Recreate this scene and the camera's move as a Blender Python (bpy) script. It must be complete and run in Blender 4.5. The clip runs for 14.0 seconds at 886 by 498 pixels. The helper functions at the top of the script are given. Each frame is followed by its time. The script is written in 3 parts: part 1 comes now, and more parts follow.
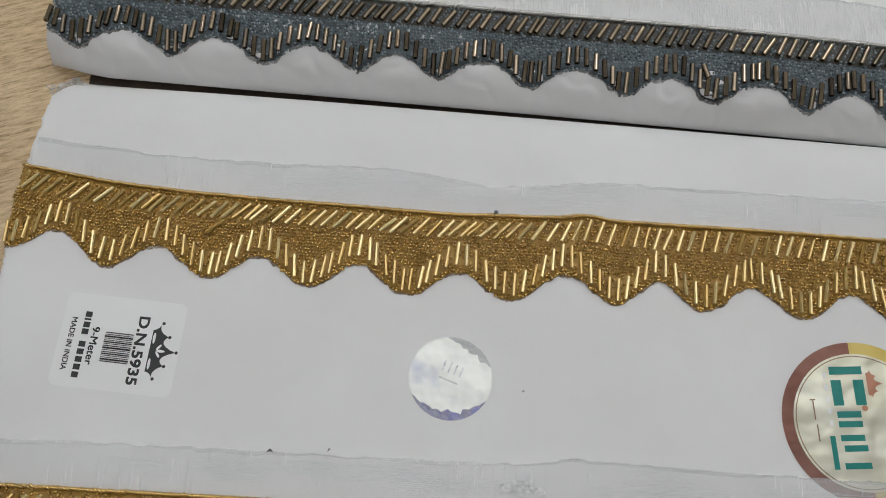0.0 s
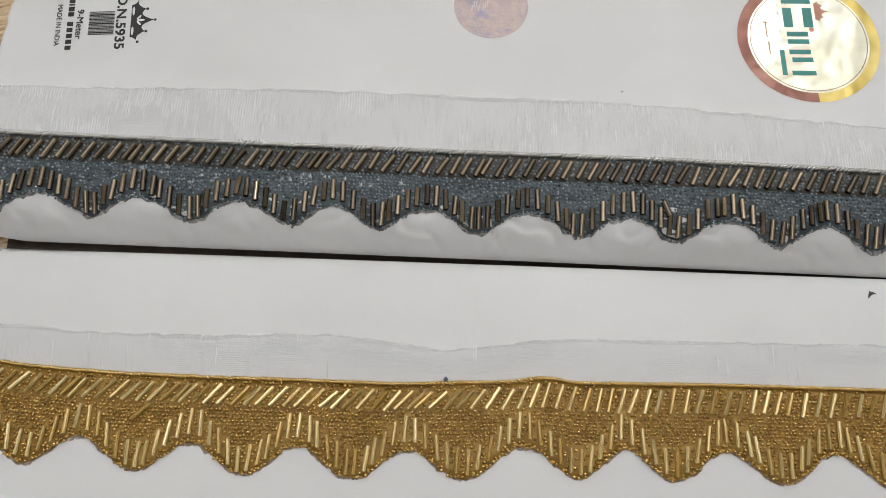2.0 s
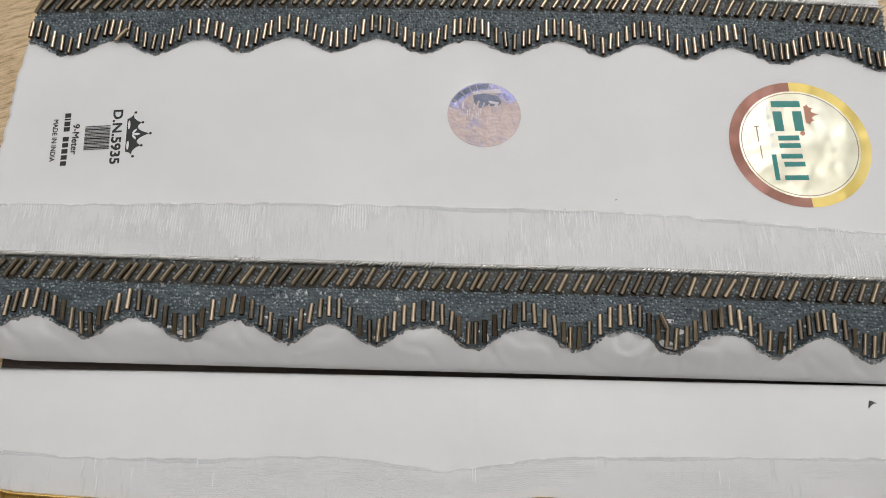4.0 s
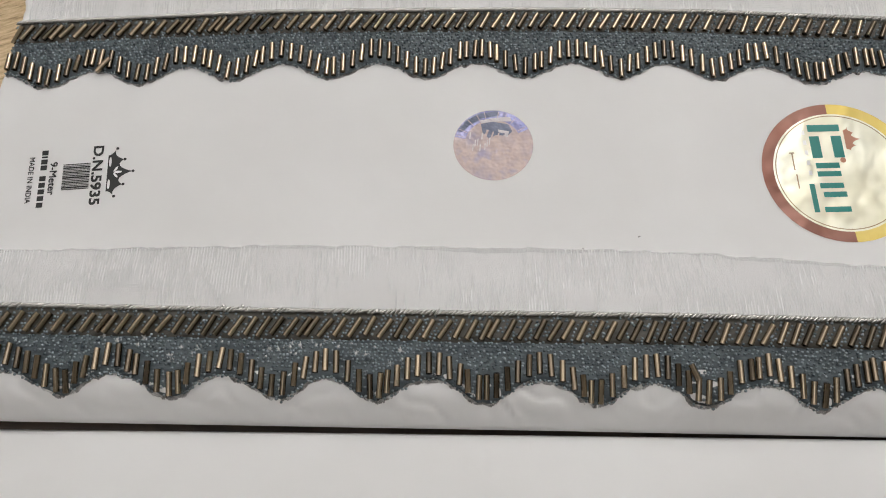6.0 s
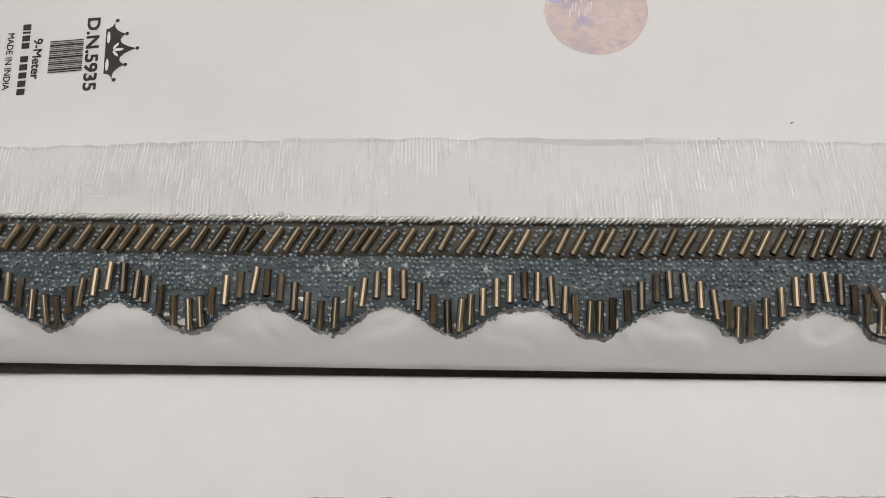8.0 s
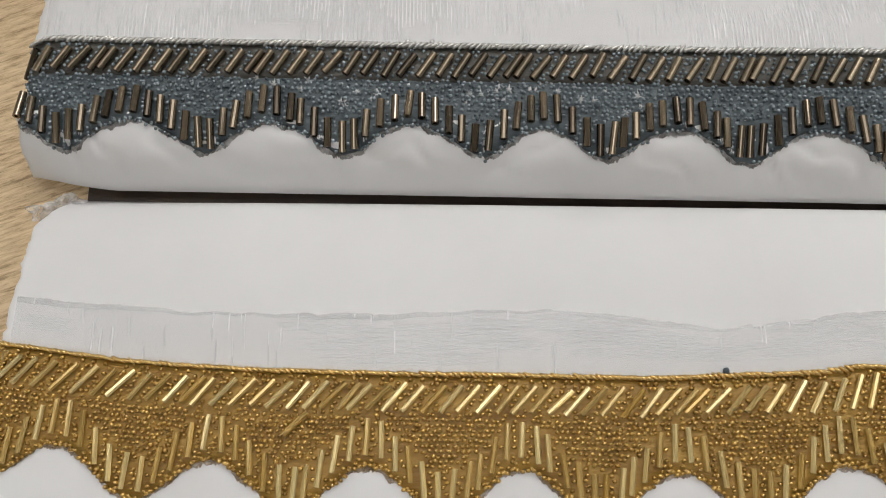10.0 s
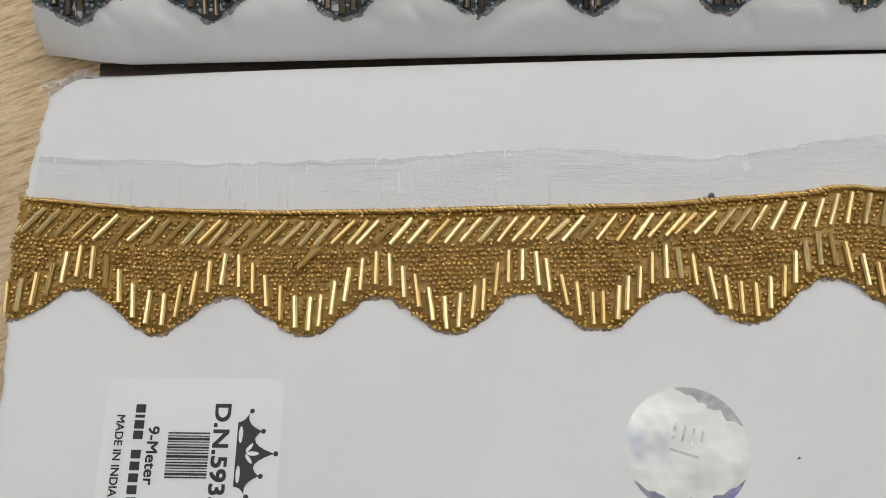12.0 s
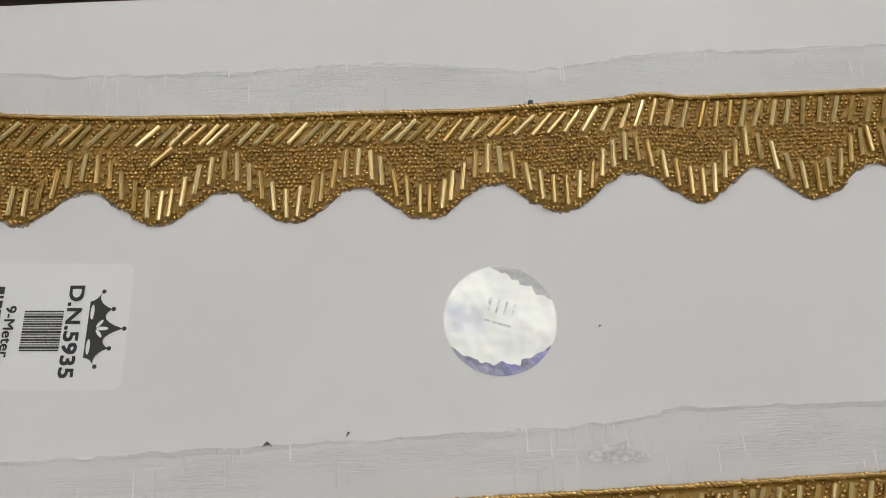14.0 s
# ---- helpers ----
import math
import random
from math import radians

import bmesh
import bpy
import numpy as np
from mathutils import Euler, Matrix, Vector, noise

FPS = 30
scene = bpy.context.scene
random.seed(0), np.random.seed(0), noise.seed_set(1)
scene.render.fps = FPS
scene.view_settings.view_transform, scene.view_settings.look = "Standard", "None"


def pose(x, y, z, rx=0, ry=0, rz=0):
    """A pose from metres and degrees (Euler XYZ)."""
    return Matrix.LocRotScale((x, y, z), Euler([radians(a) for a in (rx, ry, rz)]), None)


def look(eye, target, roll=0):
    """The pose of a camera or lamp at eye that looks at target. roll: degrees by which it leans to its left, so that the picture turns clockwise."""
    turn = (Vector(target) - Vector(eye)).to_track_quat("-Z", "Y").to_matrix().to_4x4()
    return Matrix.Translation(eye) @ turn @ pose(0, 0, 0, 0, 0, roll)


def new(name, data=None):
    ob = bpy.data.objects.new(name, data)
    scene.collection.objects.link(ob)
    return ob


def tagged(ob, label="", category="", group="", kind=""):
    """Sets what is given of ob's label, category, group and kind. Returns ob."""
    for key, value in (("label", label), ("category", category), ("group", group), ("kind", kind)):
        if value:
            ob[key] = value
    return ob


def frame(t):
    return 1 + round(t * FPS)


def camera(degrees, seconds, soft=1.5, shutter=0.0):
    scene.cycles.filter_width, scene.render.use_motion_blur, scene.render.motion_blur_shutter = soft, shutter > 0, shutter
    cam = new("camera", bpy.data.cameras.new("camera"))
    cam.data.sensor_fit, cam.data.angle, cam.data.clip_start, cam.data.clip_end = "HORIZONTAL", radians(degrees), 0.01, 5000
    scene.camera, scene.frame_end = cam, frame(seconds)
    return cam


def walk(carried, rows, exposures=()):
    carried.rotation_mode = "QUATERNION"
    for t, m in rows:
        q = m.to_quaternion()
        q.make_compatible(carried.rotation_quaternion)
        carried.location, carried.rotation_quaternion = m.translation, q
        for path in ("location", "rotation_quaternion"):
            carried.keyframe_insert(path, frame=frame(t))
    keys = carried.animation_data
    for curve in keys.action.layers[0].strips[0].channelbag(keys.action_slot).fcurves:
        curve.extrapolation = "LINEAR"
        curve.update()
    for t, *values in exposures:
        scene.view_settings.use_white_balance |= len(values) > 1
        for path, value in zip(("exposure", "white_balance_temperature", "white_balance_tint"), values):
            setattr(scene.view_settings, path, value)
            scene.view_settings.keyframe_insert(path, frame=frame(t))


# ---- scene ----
cam = camera(55.00, 14.0, soft=1.0)
PATH = [
    (0, (0.00894, 0.02400, 0.26482), (0.00964, 0.08536, 0.07446), 3.66),
    (0.5, (0.01280, 0.04179, 0.26513), (0.01209, 0.10393, 0.07502), 1.70),
    (1, (0.01617, 0.05125, 0.26090), (0.01557, 0.11296, 0.07065), 1.39),
    (1.5, (0.02098, 0.06610, 0.25983), (0.02017, 0.12944, 0.07012), 0.24),
    (2, (0.02472, 0.07407, 0.25926), (0.02497, 0.13874, 0.07000), 0.50),
    (2.5, (0.02675, 0.07920, 0.26069), (0.02608, 0.14620, 0.07225), -1.22),
    (3, (0.02567, 0.08798, 0.26406), (0.02531, 0.15652, 0.07618), -0.67),
    (3.5, (0.02763, 0.09577, 0.26592), (0.02784, 0.16566, 0.07853), -0.26),
    (4, (0.02519, 0.09757, 0.26730), (0.02603, 0.16981, 0.08081), 0.00),
    (4.2, (0.02669, 0.10043, 0.26973), (0.02694, 0.17363, 0.08361), -0.56),
    (6.3, (0.02835, 0.11818, 0.23637), (0.02551, 0.19347, 0.05111), -3.63),
    (6.5, (0.02540, 0.12151, 0.21952), (0.02222, 0.19448, 0.03333), -4.15),
    (7, (0.02231, 0.12780, 0.19097), (0.01396, 0.19525, 0.00287), -8.65),
    (7.5, (0.01769, 0.12588, 0.19226), (0.01100, 0.19118, 0.00334), -7.39),
    (8, (0.00997, 0.12396, 0.19314), (0.00229, 0.18769, 0.00372), -8.14),
    (8.5, (0.00084, 0.11652, 0.19043), (-0.00604, 0.18111, 0.00128), -7.04),
    (9, (-0.01027, 0.10939, 0.18936), (-0.01661, 0.17181, -0.00055), -6.63),
    (9.2, (-0.01714, 0.10650, 0.18660), (-0.02055, 0.16681, -0.00405), -3.93),
    (11.3, (-0.03227, 0.06939, 0.18775), (-0.03697, 0.12658, -0.00384), -6.57),
    (11.5, (-0.03317, 0.06716, 0.18832), (-0.03664, 0.12378, -0.00346), -5.74),
    (12, (-0.03135, 0.05619, 0.18684), (-0.03257, 0.11463, -0.00443), -4.09),
    (12.5, (-0.02322, 0.04597, 0.18988), (-0.02439, 0.10798, -0.00026), -4.61),
    (13, (-0.01081, 0.03898, 0.19311), (-0.00978, 0.10017, 0.00270), -2.96),
    (13.5, (-0.00414, 0.02880, 0.19347), (-0.00019, 0.09035, 0.00321), -0.20),
    (14, (-0.00424, 0.01917, 0.19418), (0.00286, 0.08490, 0.00543), 2.51),
]
walk(cam, [(t, look(eye, target, roll)) for t, eye, target, roll in PATH],
     exposures=[(0, -0.08, 6100, 9), (0.9, -0.05, 6150, 10), (2.0, 0.11, 6250, 10), (4.2, 0.14, 6250, 11), (6.4, 0.10, 6450, 11), (7.0, 0.18, 6500, 12), (9.2, 0.21, 6450, 11), (11.3, 0.18, 6200, 10), (13.0, 0.04, 6250, 9), (14.0, -0.04, 6350, 10)])


MM = 0.001

# ---- light ----
world = bpy.data.worlds.new("room_dark")
world.use_nodes = True
world.node_tree.nodes["Background"].inputs["Color"].default_value = (0.5, 0.52, 0.55, 1)
world.node_tree.nodes["Background"].inputs["Strength"].default_value = 0.05
scene.world = world
PANEL_GLOW = 9.0


# ---- materials ----
def material(name, colour, rough=0.5, metal=0.0, **more):
    m = bpy.data.materials.new(name)
    m.use_nodes = True
    b = m.node_tree.nodes["Principled BSDF"]
    b.inputs["Base Color"].default_value = (*colour, 1)
    b.inputs["Roughness"].default_value = rough
    b.inputs["Metallic"].default_value = metal
    for key, value in more.items():
        b.inputs[key.replace("_", " ").title().replace("Ior", "IOR")].default_value = value
    return m


def node(m, kind, **values):
    n = m.node_tree.nodes.new(kind)
    for key, value in values.items():
        n.inputs[key.replace("_", " ")].default_value = value
    return n


def wire(m, a, b):
    m.node_tree.links.new(a, b)


def shader(m):
    return m.node_tree.nodes["Principled BSDF"]


def ramp(m, source, stops):
    r = m.node_tree.nodes.new("ShaderNodeValToRGB")
    e = r.color_ramp.elements
    while len(e) < len(stops):
        e.new(0.5)
    for el, (p, c) in zip(e, stops):
        el.position, el.color = p, (*c, 1)
    wire(m, source, r.inputs["Fac"])
    return r


def noise_tex(m, scale, detail=3.0, stretch=(1, 1, 1), turn=0.0, rough=0.55):
    tc = m.node_tree.nodes.new("ShaderNodeTexCoord")
    spin = m.node_tree.nodes.new("ShaderNodeMapping")
    spin.inputs["Rotation"].default_value = (0, 0, turn)
    mp = m.node_tree.nodes.new("ShaderNodeMapping")
    mp.inputs["Scale"].default_value = stretch
    wire(m, tc.outputs["Object"], spin.inputs["Vector"])
    wire(m, spin.outputs["Vector"], mp.inputs["Vector"])
    n = node(m, "ShaderNodeTexNoise", Scale=scale, Detail=detail, Roughness=rough)
    wire(m, mp.outputs["Vector"], n.inputs["Vector"])
    return n


def bump(m, height, strength, distance, normal=None):
    b = node(m, "ShaderNodeBump", Strength=strength, Distance=distance)
    wire(m, height, b.inputs["Height"])
    if normal:
        wire(m, normal, b.inputs["Normal"])
    wire(m, b.outputs["Normal"], shader(m).inputs["Normal"])
    return b.outputs["Normal"]


def varied_by_piece(m, dark, light):
    info = m.node_tree.nodes.new("ShaderNodeObjectInfo")
    r = ramp(m, info.outputs["Random"], [(0.0, dark), (1.0, light)])
    wire(m, r.outputs["Color"], shader(m).inputs["Base Color"])


def varied_by_island(m, dark, light):
    g = m.node_tree.nodes.new("ShaderNodeNewGeometry")
    r = ramp(m, g.outputs["Random Per Island"], [(0.0, dark), (1.0, light)])
    wire(m, r.outputs["Color"], shader(m).inputs["Base Color"])


def paper_material():
    m = material("white_card", (0.8, 0.79, 0.78), 0.42)
    big = noise_tex(m, 22, 3)
    r = ramp(m, big.outputs["Fac"], [(0.3, (0.76, 0.752, 0.745)), (0.7, (0.815, 0.81, 0.805))])
    wire(m, r.outputs["Color"], shader(m).inputs["Base Color"])
    first = bump(m, noise_tex(m, 900, 2).outputs["Fac"], 0.08, 0.0002)
    bump(m, noise_tex(m, 60, 3).outputs["Fac"], 0.12, 0.002, first)
    rough = ramp(m, noise_tex(m, 45, 4).outputs["Fac"], [(0.3, (0.5, 0.5, 0.5)), (0.7, (0.68, 0.68, 0.68))])
    wire(m, rough.outputs["Color"], shader(m).inputs["Roughness"])
    return m


def wood_material():
    m = material("light_oak", (0.5, 0.36, 0.2), 0.38)
    turn = radians(-20)
    grain = noise_tex(m, 850, 6, (0.13, 1, 1), turn, 0.78)
    broad = noise_tex(m, 34, 4, (0.12, 1, 1), turn, 0.6)
    a = ramp(m, grain.outputs["Fac"], [(0.37, (0.32, 0.21, 0.11)), (0.46, (0.61, 0.445, 0.255)), (0.6, (0.8, 0.63, 0.4))])
    b = ramp(m, broad.outputs["Fac"], [(0.3, (0.88, 0.865, 0.84)), (0.7, (1.0, 1.0, 1.0))])
    mix = m.node_tree.nodes.new("ShaderNodeMix")
    mix.data_type, mix.blend_type = "RGBA", "MULTIPLY"
    mix.inputs["Factor"].default_value = 1.0
    wire(m, a.outputs["Color"], mix.inputs[6])
    wire(m, b.outputs["Color"], mix.inputs[7])
    wire(m, mix.outputs[2], shader(m).inputs["Base Color"])
    bump(m, grain.outputs["Fac"], 0.35, 0.0006)
    return m


def net_material():
    m = material("white_net", (0.9, 0.9, 0.9), 0.45)
    b = shader(m)
    grain = noise_tex(m, 1500, 2, (1, 0.06, 1))
    patch = noise_tex(m, 70, 3)
    bump(m, grain.outputs["Fac"], 0.3, 0.0002, bump(m, patch.outputs["Fac"], 0.3, 0.002))
    b.inputs["Alpha"].default_value = 0.22
    return m


def foil_material(name, colours, rough, scale, lift, metal=1.0):
    m = material(name, colours[0], rough, metal)
    n = noise_tex(m, scale, 3)
    steps = [(0.3 + 0.4 * i / (len(colours) - 1), c) for i, c in enumerate(colours)]
    wire(m, ramp(m, n.outputs["Fac"], steps).outputs["Color"], shader(m).inputs["Base Color"])
    bump(m, noise_tex(m, scale * 1.7, 2).outputs["Fac"], lift, 0.002)
    return m


def cloth_material(name, dark, light):
    m = material(name, dark, 0.55)
    n = noise_tex(m, 260, 4, (0.5, 1, 1))
    wire(m, ramp(m, n.outputs["Fac"], [(0.32, dark), (0.68, light)]).outputs["Color"], shader(m).inputs["Base Color"])
    bump(m, noise_tex(m, 1400, 2, (0.4, 1, 1)).outputs["Fac"], 0.5, 0.0004)
    return m


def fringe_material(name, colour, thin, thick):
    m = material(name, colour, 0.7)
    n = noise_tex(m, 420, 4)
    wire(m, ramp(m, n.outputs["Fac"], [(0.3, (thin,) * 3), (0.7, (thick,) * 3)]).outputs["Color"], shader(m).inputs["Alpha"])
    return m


PAPER = paper_material()
OAK = wood_material()
NET = net_material()
NET_FOLD = material("folded_net", (0.86, 0.865, 0.865), 0.5)
shader(NET_FOLD).inputs["Alpha"].default_value = 0.11
NET_THREAD = material("net_thread", (0.93, 0.93, 0.93), 0.35)
shader(NET_THREAD).inputs["Alpha"].default_value = 0.45
THREAD = material("nylon_thread", (0.93, 0.93, 0.925), 0.34)
shader(THREAD).inputs["Alpha"].default_value = 0.65
GOLD_TUBE = material("gold_glass_tube", (0.62, 0.42, 0.1), 0.18, 0.45)
shader(GOLD_TUBE).inputs["Coat Weight"].default_value = 0.7
shader(GOLD_TUBE).inputs["Coat Roughness"].default_value = 0.08
varied_by_piece(GOLD_TUBE, (0.56, 0.35, 0.08), (0.93, 0.75, 0.36))
GOLD_SEED = material("gold_seed_bead", (0.45, 0.28, 0.08), 0.14, 0.5)
shader(GOLD_SEED).inputs["Coat Weight"].default_value = 0.8
shader(GOLD_SEED).inputs["Coat Roughness"].default_value = 0.06
varied_by_island(GOLD_SEED, (0.36, 0.195, 0.032), (0.72, 0.46, 0.115))
GOLD_CORD = material("gold_cord", (0.78, 0.54, 0.2), 0.2, 0.7)
GOLD_CLOTH = cloth_material("mustard_backing", (0.27, 0.14, 0.019), (0.45, 0.275, 0.052))
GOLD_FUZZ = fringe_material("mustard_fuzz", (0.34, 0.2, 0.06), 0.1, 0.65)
GREY_TUBE = material("gunmetal_glass_tube", (0.16, 0.13, 0.1), 0.12, 0.85)
varied_by_piece(GREY_TUBE, (0.1, 0.08, 0.06), (0.36, 0.29, 0.205))
GREY_SEED = material("slate_seed_bead", (0.08, 0.11, 0.13), 0.08, 0.2)
shader(GREY_SEED).inputs["Coat Weight"].default_value = 1.0
shader(GREY_SEED).inputs["Coat Roughness"].default_value = 0.04
varied_by_island(GREY_SEED, (0.1, 0.125, 0.14), (0.33, 0.39, 0.42))
GREY_CORD = material("silver_cord", (0.74, 0.725, 0.7), 0.2, 0.7)
GREY_CLOTH = cloth_material("slate_backing", (0.055, 0.072, 0.083), (0.11, 0.138, 0.152))
BROWN_CLOTH = cloth_material("dark_band_cloth", (0.055, 0.05, 0.04), (0.1, 0.095, 0.08))
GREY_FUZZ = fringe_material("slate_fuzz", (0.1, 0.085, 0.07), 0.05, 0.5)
SMUDGE = fringe_material("fibre_tuft", (0.75, 0.77, 0.76), 0.25, 0.8)
STICKER = material("label_paper", (0.84, 0.84, 0.83), 0.3)
INK = material("black_ink", (0.025, 0.025, 0.025), 0.45)
SILVER_HOLO = foil_material("silver_hologram_foil", [(0.5, 0.52, 0.62), (0.72, 0.73, 0.69), (0.78, 0.79, 0.74), (0.6, 0.6, 0.58)], 0.42, 60, 0.3, 0.7)
# violet shimmer of the silver seal, put into a foil colour
VIOLET_FOIL = foil_material("violet_glint_foil", [(0.12, 0.12, 0.3), (0.3, 0.3, 0.36), (0.2, 0.2, 0.42)], 0.4, 200, 0.3, 0.6)
PINK_HOLO = foil_material("pink_hologram_foil", [(0.29, 0.28, 0.39), (0.43, 0.355, 0.36), (0.5, 0.4, 0.365), (0.34, 0.31, 0.41)], 0.48, 130, 0.4, 0.35)
# blue, slate and pale shimmer of the pink seal, set as foil colours
RAY_FOIL = foil_material("blue_ray_foil", [(0.09, 0.12, 0.32), (0.3, 0.29, 0.44), (0.14, 0.17, 0.4)], 0.4, 150, 0.4, 0.6)
SLATE_FOIL = foil_material("slate_glint_foil", [(0.1, 0.12, 0.18), (0.19, 0.21, 0.29)], 0.5, 200, 0.4, 0.2)
PALE_HOLO = foil_material("pale_hologram_foil", [(0.5, 0.48, 0.5), (0.62, 0.58, 0.58)], 0.5, 200, 0.4, 0.2)
# grey that stands for the dark ceiling mirrored in the silver seal
REFLECTION_FOIL = foil_material("dark_reflection_foil", [(0.36, 0.36, 0.36), (0.5, 0.5, 0.5)], 0.45, 120, 0.4, 0.7)
DULL_FOIL = foil_material("dull_silver_foil", [(0.48, 0.5, 0.5), (0.66, 0.67, 0.66)], 0.42, 150, 0.4, 0.8)
PALE_FOIL = foil_material("pale_gold_foil", [(0.56, 0.53, 0.38), (0.72, 0.7, 0.56), (0.78, 0.77, 0.65)], 0.32, 50, 0.4, 0.6)
BRONZE_FOIL = foil_material("bronze_foil", [(0.17, 0.075, 0.055), (0.28, 0.15, 0.12)], 0.4, 60, 0.4, 0.8)
YELLOW_FOIL = foil_material("yellow_gold_foil", [(0.55, 0.41, 0.1), (0.66, 0.53, 0.19)], 0.4, 60, 0.4, 0.7)
TEAL = material("teal_ink", (0.01, 0.23, 0.2), 0.35)
RUST = material("rust_ink", (0.52, 0.24, 0.15), 0.4)
BROWN_INK = material("brown_ink", (0.25, 0.16, 0.08), 0.4)
TORN = fringe_material("torn_film", (0.82, 0.82, 0.81), 0.2, 0.75)
shader(TORN).inputs["Roughness"].default_value = 0.2
# near-black brown that paints the shade in the gap between the packs
GAP_SHADE = cloth_material("gap_shade_brown", (0.02, 0.011, 0.006), (0.045, 0.025, 0.013))
FLAKE = fringe_material("white_plastic", (0.84, 0.84, 0.835), 0.15, 0.7)
LINT = material("dark_lint", (0.09, 0.085, 0.08), 0.8)
WALL = material("room_paint", (0.72, 0.7, 0.67), 0.8)
bump(WALL, noise_tex(WALL, 60, 3).outputs["Fac"], 0.1, 0.002)
FLOOR = material("grey_floor", (0.3, 0.28, 0.26), 0.5)
wire(FLOOR, ramp(FLOOR, noise_tex(FLOOR, 6, 4).outputs["Fac"], [(0.3, (0.24, 0.22, 0.2)), (0.7, (0.36, 0.34, 0.31))]).outputs["Color"], shader(FLOOR).inputs["Base Color"])
CEILING = material("ceiling_paint", (0.8, 0.79, 0.77), 0.85)
bump(CEILING, noise_tex(CEILING, 40, 3).outputs["Fac"], 0.1, 0.002)
ALU = material("white_metal", (0.75, 0.75, 0.75), 0.35)
GLOW = material("panel_diffuser", (0.9, 0.9, 0.9), 0.5)
shader(GLOW).inputs["Emission Color"].default_value = (1.0, 0.975, 0.94, 1)
shader(GLOW).inputs["Emission Strength"].default_value = PANEL_GLOW
SOFT_GLOW = material("dim_panel_diffuser", (0.9, 0.9, 0.9), 0.5)
shader(SOFT_GLOW).inputs["Emission Color"].default_value = (1.0, 0.985, 0.96, 1)
shader(SOFT_GLOW).inputs["Emission Strength"].default_value = 2.2


# ---- mesh helpers ----
def mesh(name, verts, faces, smooth=True):
    me = bpy.data.meshes.new(name)
    me.from_pydata([tuple(map(float, v)) for v in verts], [], [tuple(map(int, f)) for f in faces])
    me.polygons.foreach_set("use_smooth", [smooth] * len(me.polygons))
    me.update()
    return me


def part(name, me, mat, parent=None, label="", at=None):
    ob = new(name, me)
    if not me.materials:
        me.materials.append(mat)
    ob.parent = parent
    if at is not None:
        ob.matrix_basis = at
    return tagged(ob, label)


def box(name, x0, x1, y0, y1, z0, z1, bevel=0.0):
    bm = bmesh.new()
    bmesh.ops.create_cube(bm, size=1)
    for v in bm.verts:
        v.co = ((x0 + x1) / 2 + v.co.x * (x1 - x0), (y0 + y1) / 2 + v.co.y * (y1 - y0), (z0 + z1) / 2 + v.co.z * (z1 - z0))
    if bevel:
        bmesh.ops.bevel(bm, geom=bm.edges[:], offset=bevel, segments=2, affect="EDGES")
    me = bpy.data.meshes.new(name)
    bm.to_mesh(me)
    bm.free()
    return me


def structure(name, me, mat, label, category):
    return tagged(part(name, me, mat, None, label), category=category, kind="structure")


# ---- the room that closes the place ----
structure("floor", box("floor", -2.2, 2.2, -2.2, 2.4, -0.80, -0.75), FLOOR, "plain grey floor of the room", "floor")
structure("ceiling", box("ceiling", -2.2, 2.2, -2.2, 2.4, 1.9, 1.95), CEILING, "plain white painted ceiling", "ceiling")
structure("wall_south", box("wall", -2.2, 2.2, -2.3, -2.2, -0.75, 1.9), WALL, "plain off-white painted wall", "wall")
structure("wall_north", box("wall", -2.2, 2.2, 2.4, 2.5, -0.75, 1.9), WALL, "plain off-white painted wall", "wall")
structure("wall_west", box("wall", -2.3, -2.2, -2.3, 2.5, -0.75, 1.9), WALL, "plain off-white painted wall", "wall")
structure("wall_east", box("wall", 2.2, 2.3, -2.3, 2.5, -0.75, 1.9), WALL, "plain off-white painted wall", "wall")

def ceiling_light(cx, cy, half_x, half_y, glow):
    lamp = tagged(new("ceiling_light"), "long white ceiling light panel, out of view, switched on", "ceiling light", "ceiling lights")
    part("diffuser", box("diffuser", cx - half_x, cx + half_x, cy - half_y, cy + half_y, 1.872, 1.884), glow, lamp, "glowing white diffuser")
    a, b = half_x + 0.02, half_y + 0.02
    for x0, x1, y0, y1 in [(-a, a, -b, -half_y), (-a, a, half_y, b), (-a, -half_x, -half_y, half_y), (half_x, a, -half_y, half_y)]:
        part("frame", box("frame", cx + x0, cx + x1, cy + y0, cy + y1, 1.866, 1.9, 0.002), ALU, lamp)


ceiling_light(0.5, 1.62, 0.6, 0.3, GLOW)
ceiling_light(-0.53, 0.62, 0.55, 0.28, SOFT_GLOW)
ceiling_light(0.63, 0.62, 0.55, 0.28, SOFT_GLOW)
# added fill panel without a known source; brightens the cards' near slopes and left
ceiling_light(-0.35, -0.75, 0.6, 0.4, SOFT_GLOW)

table = tagged(new("table"), "light oak table with fine straight grain", "table")
part("tabletop", box("tabletop", -0.45, 0.55, -0.3, 0.6, -0.03, 0.0, 0.002), OAK, table)
for x in (-0.4, 0.5):
    for y in (-0.25, 0.55):
        part("leg", box("leg", x - 0.025, x + 0.025, y - 0.025, y + 0.025, -0.75, -0.03, 0.002), OAK, table)


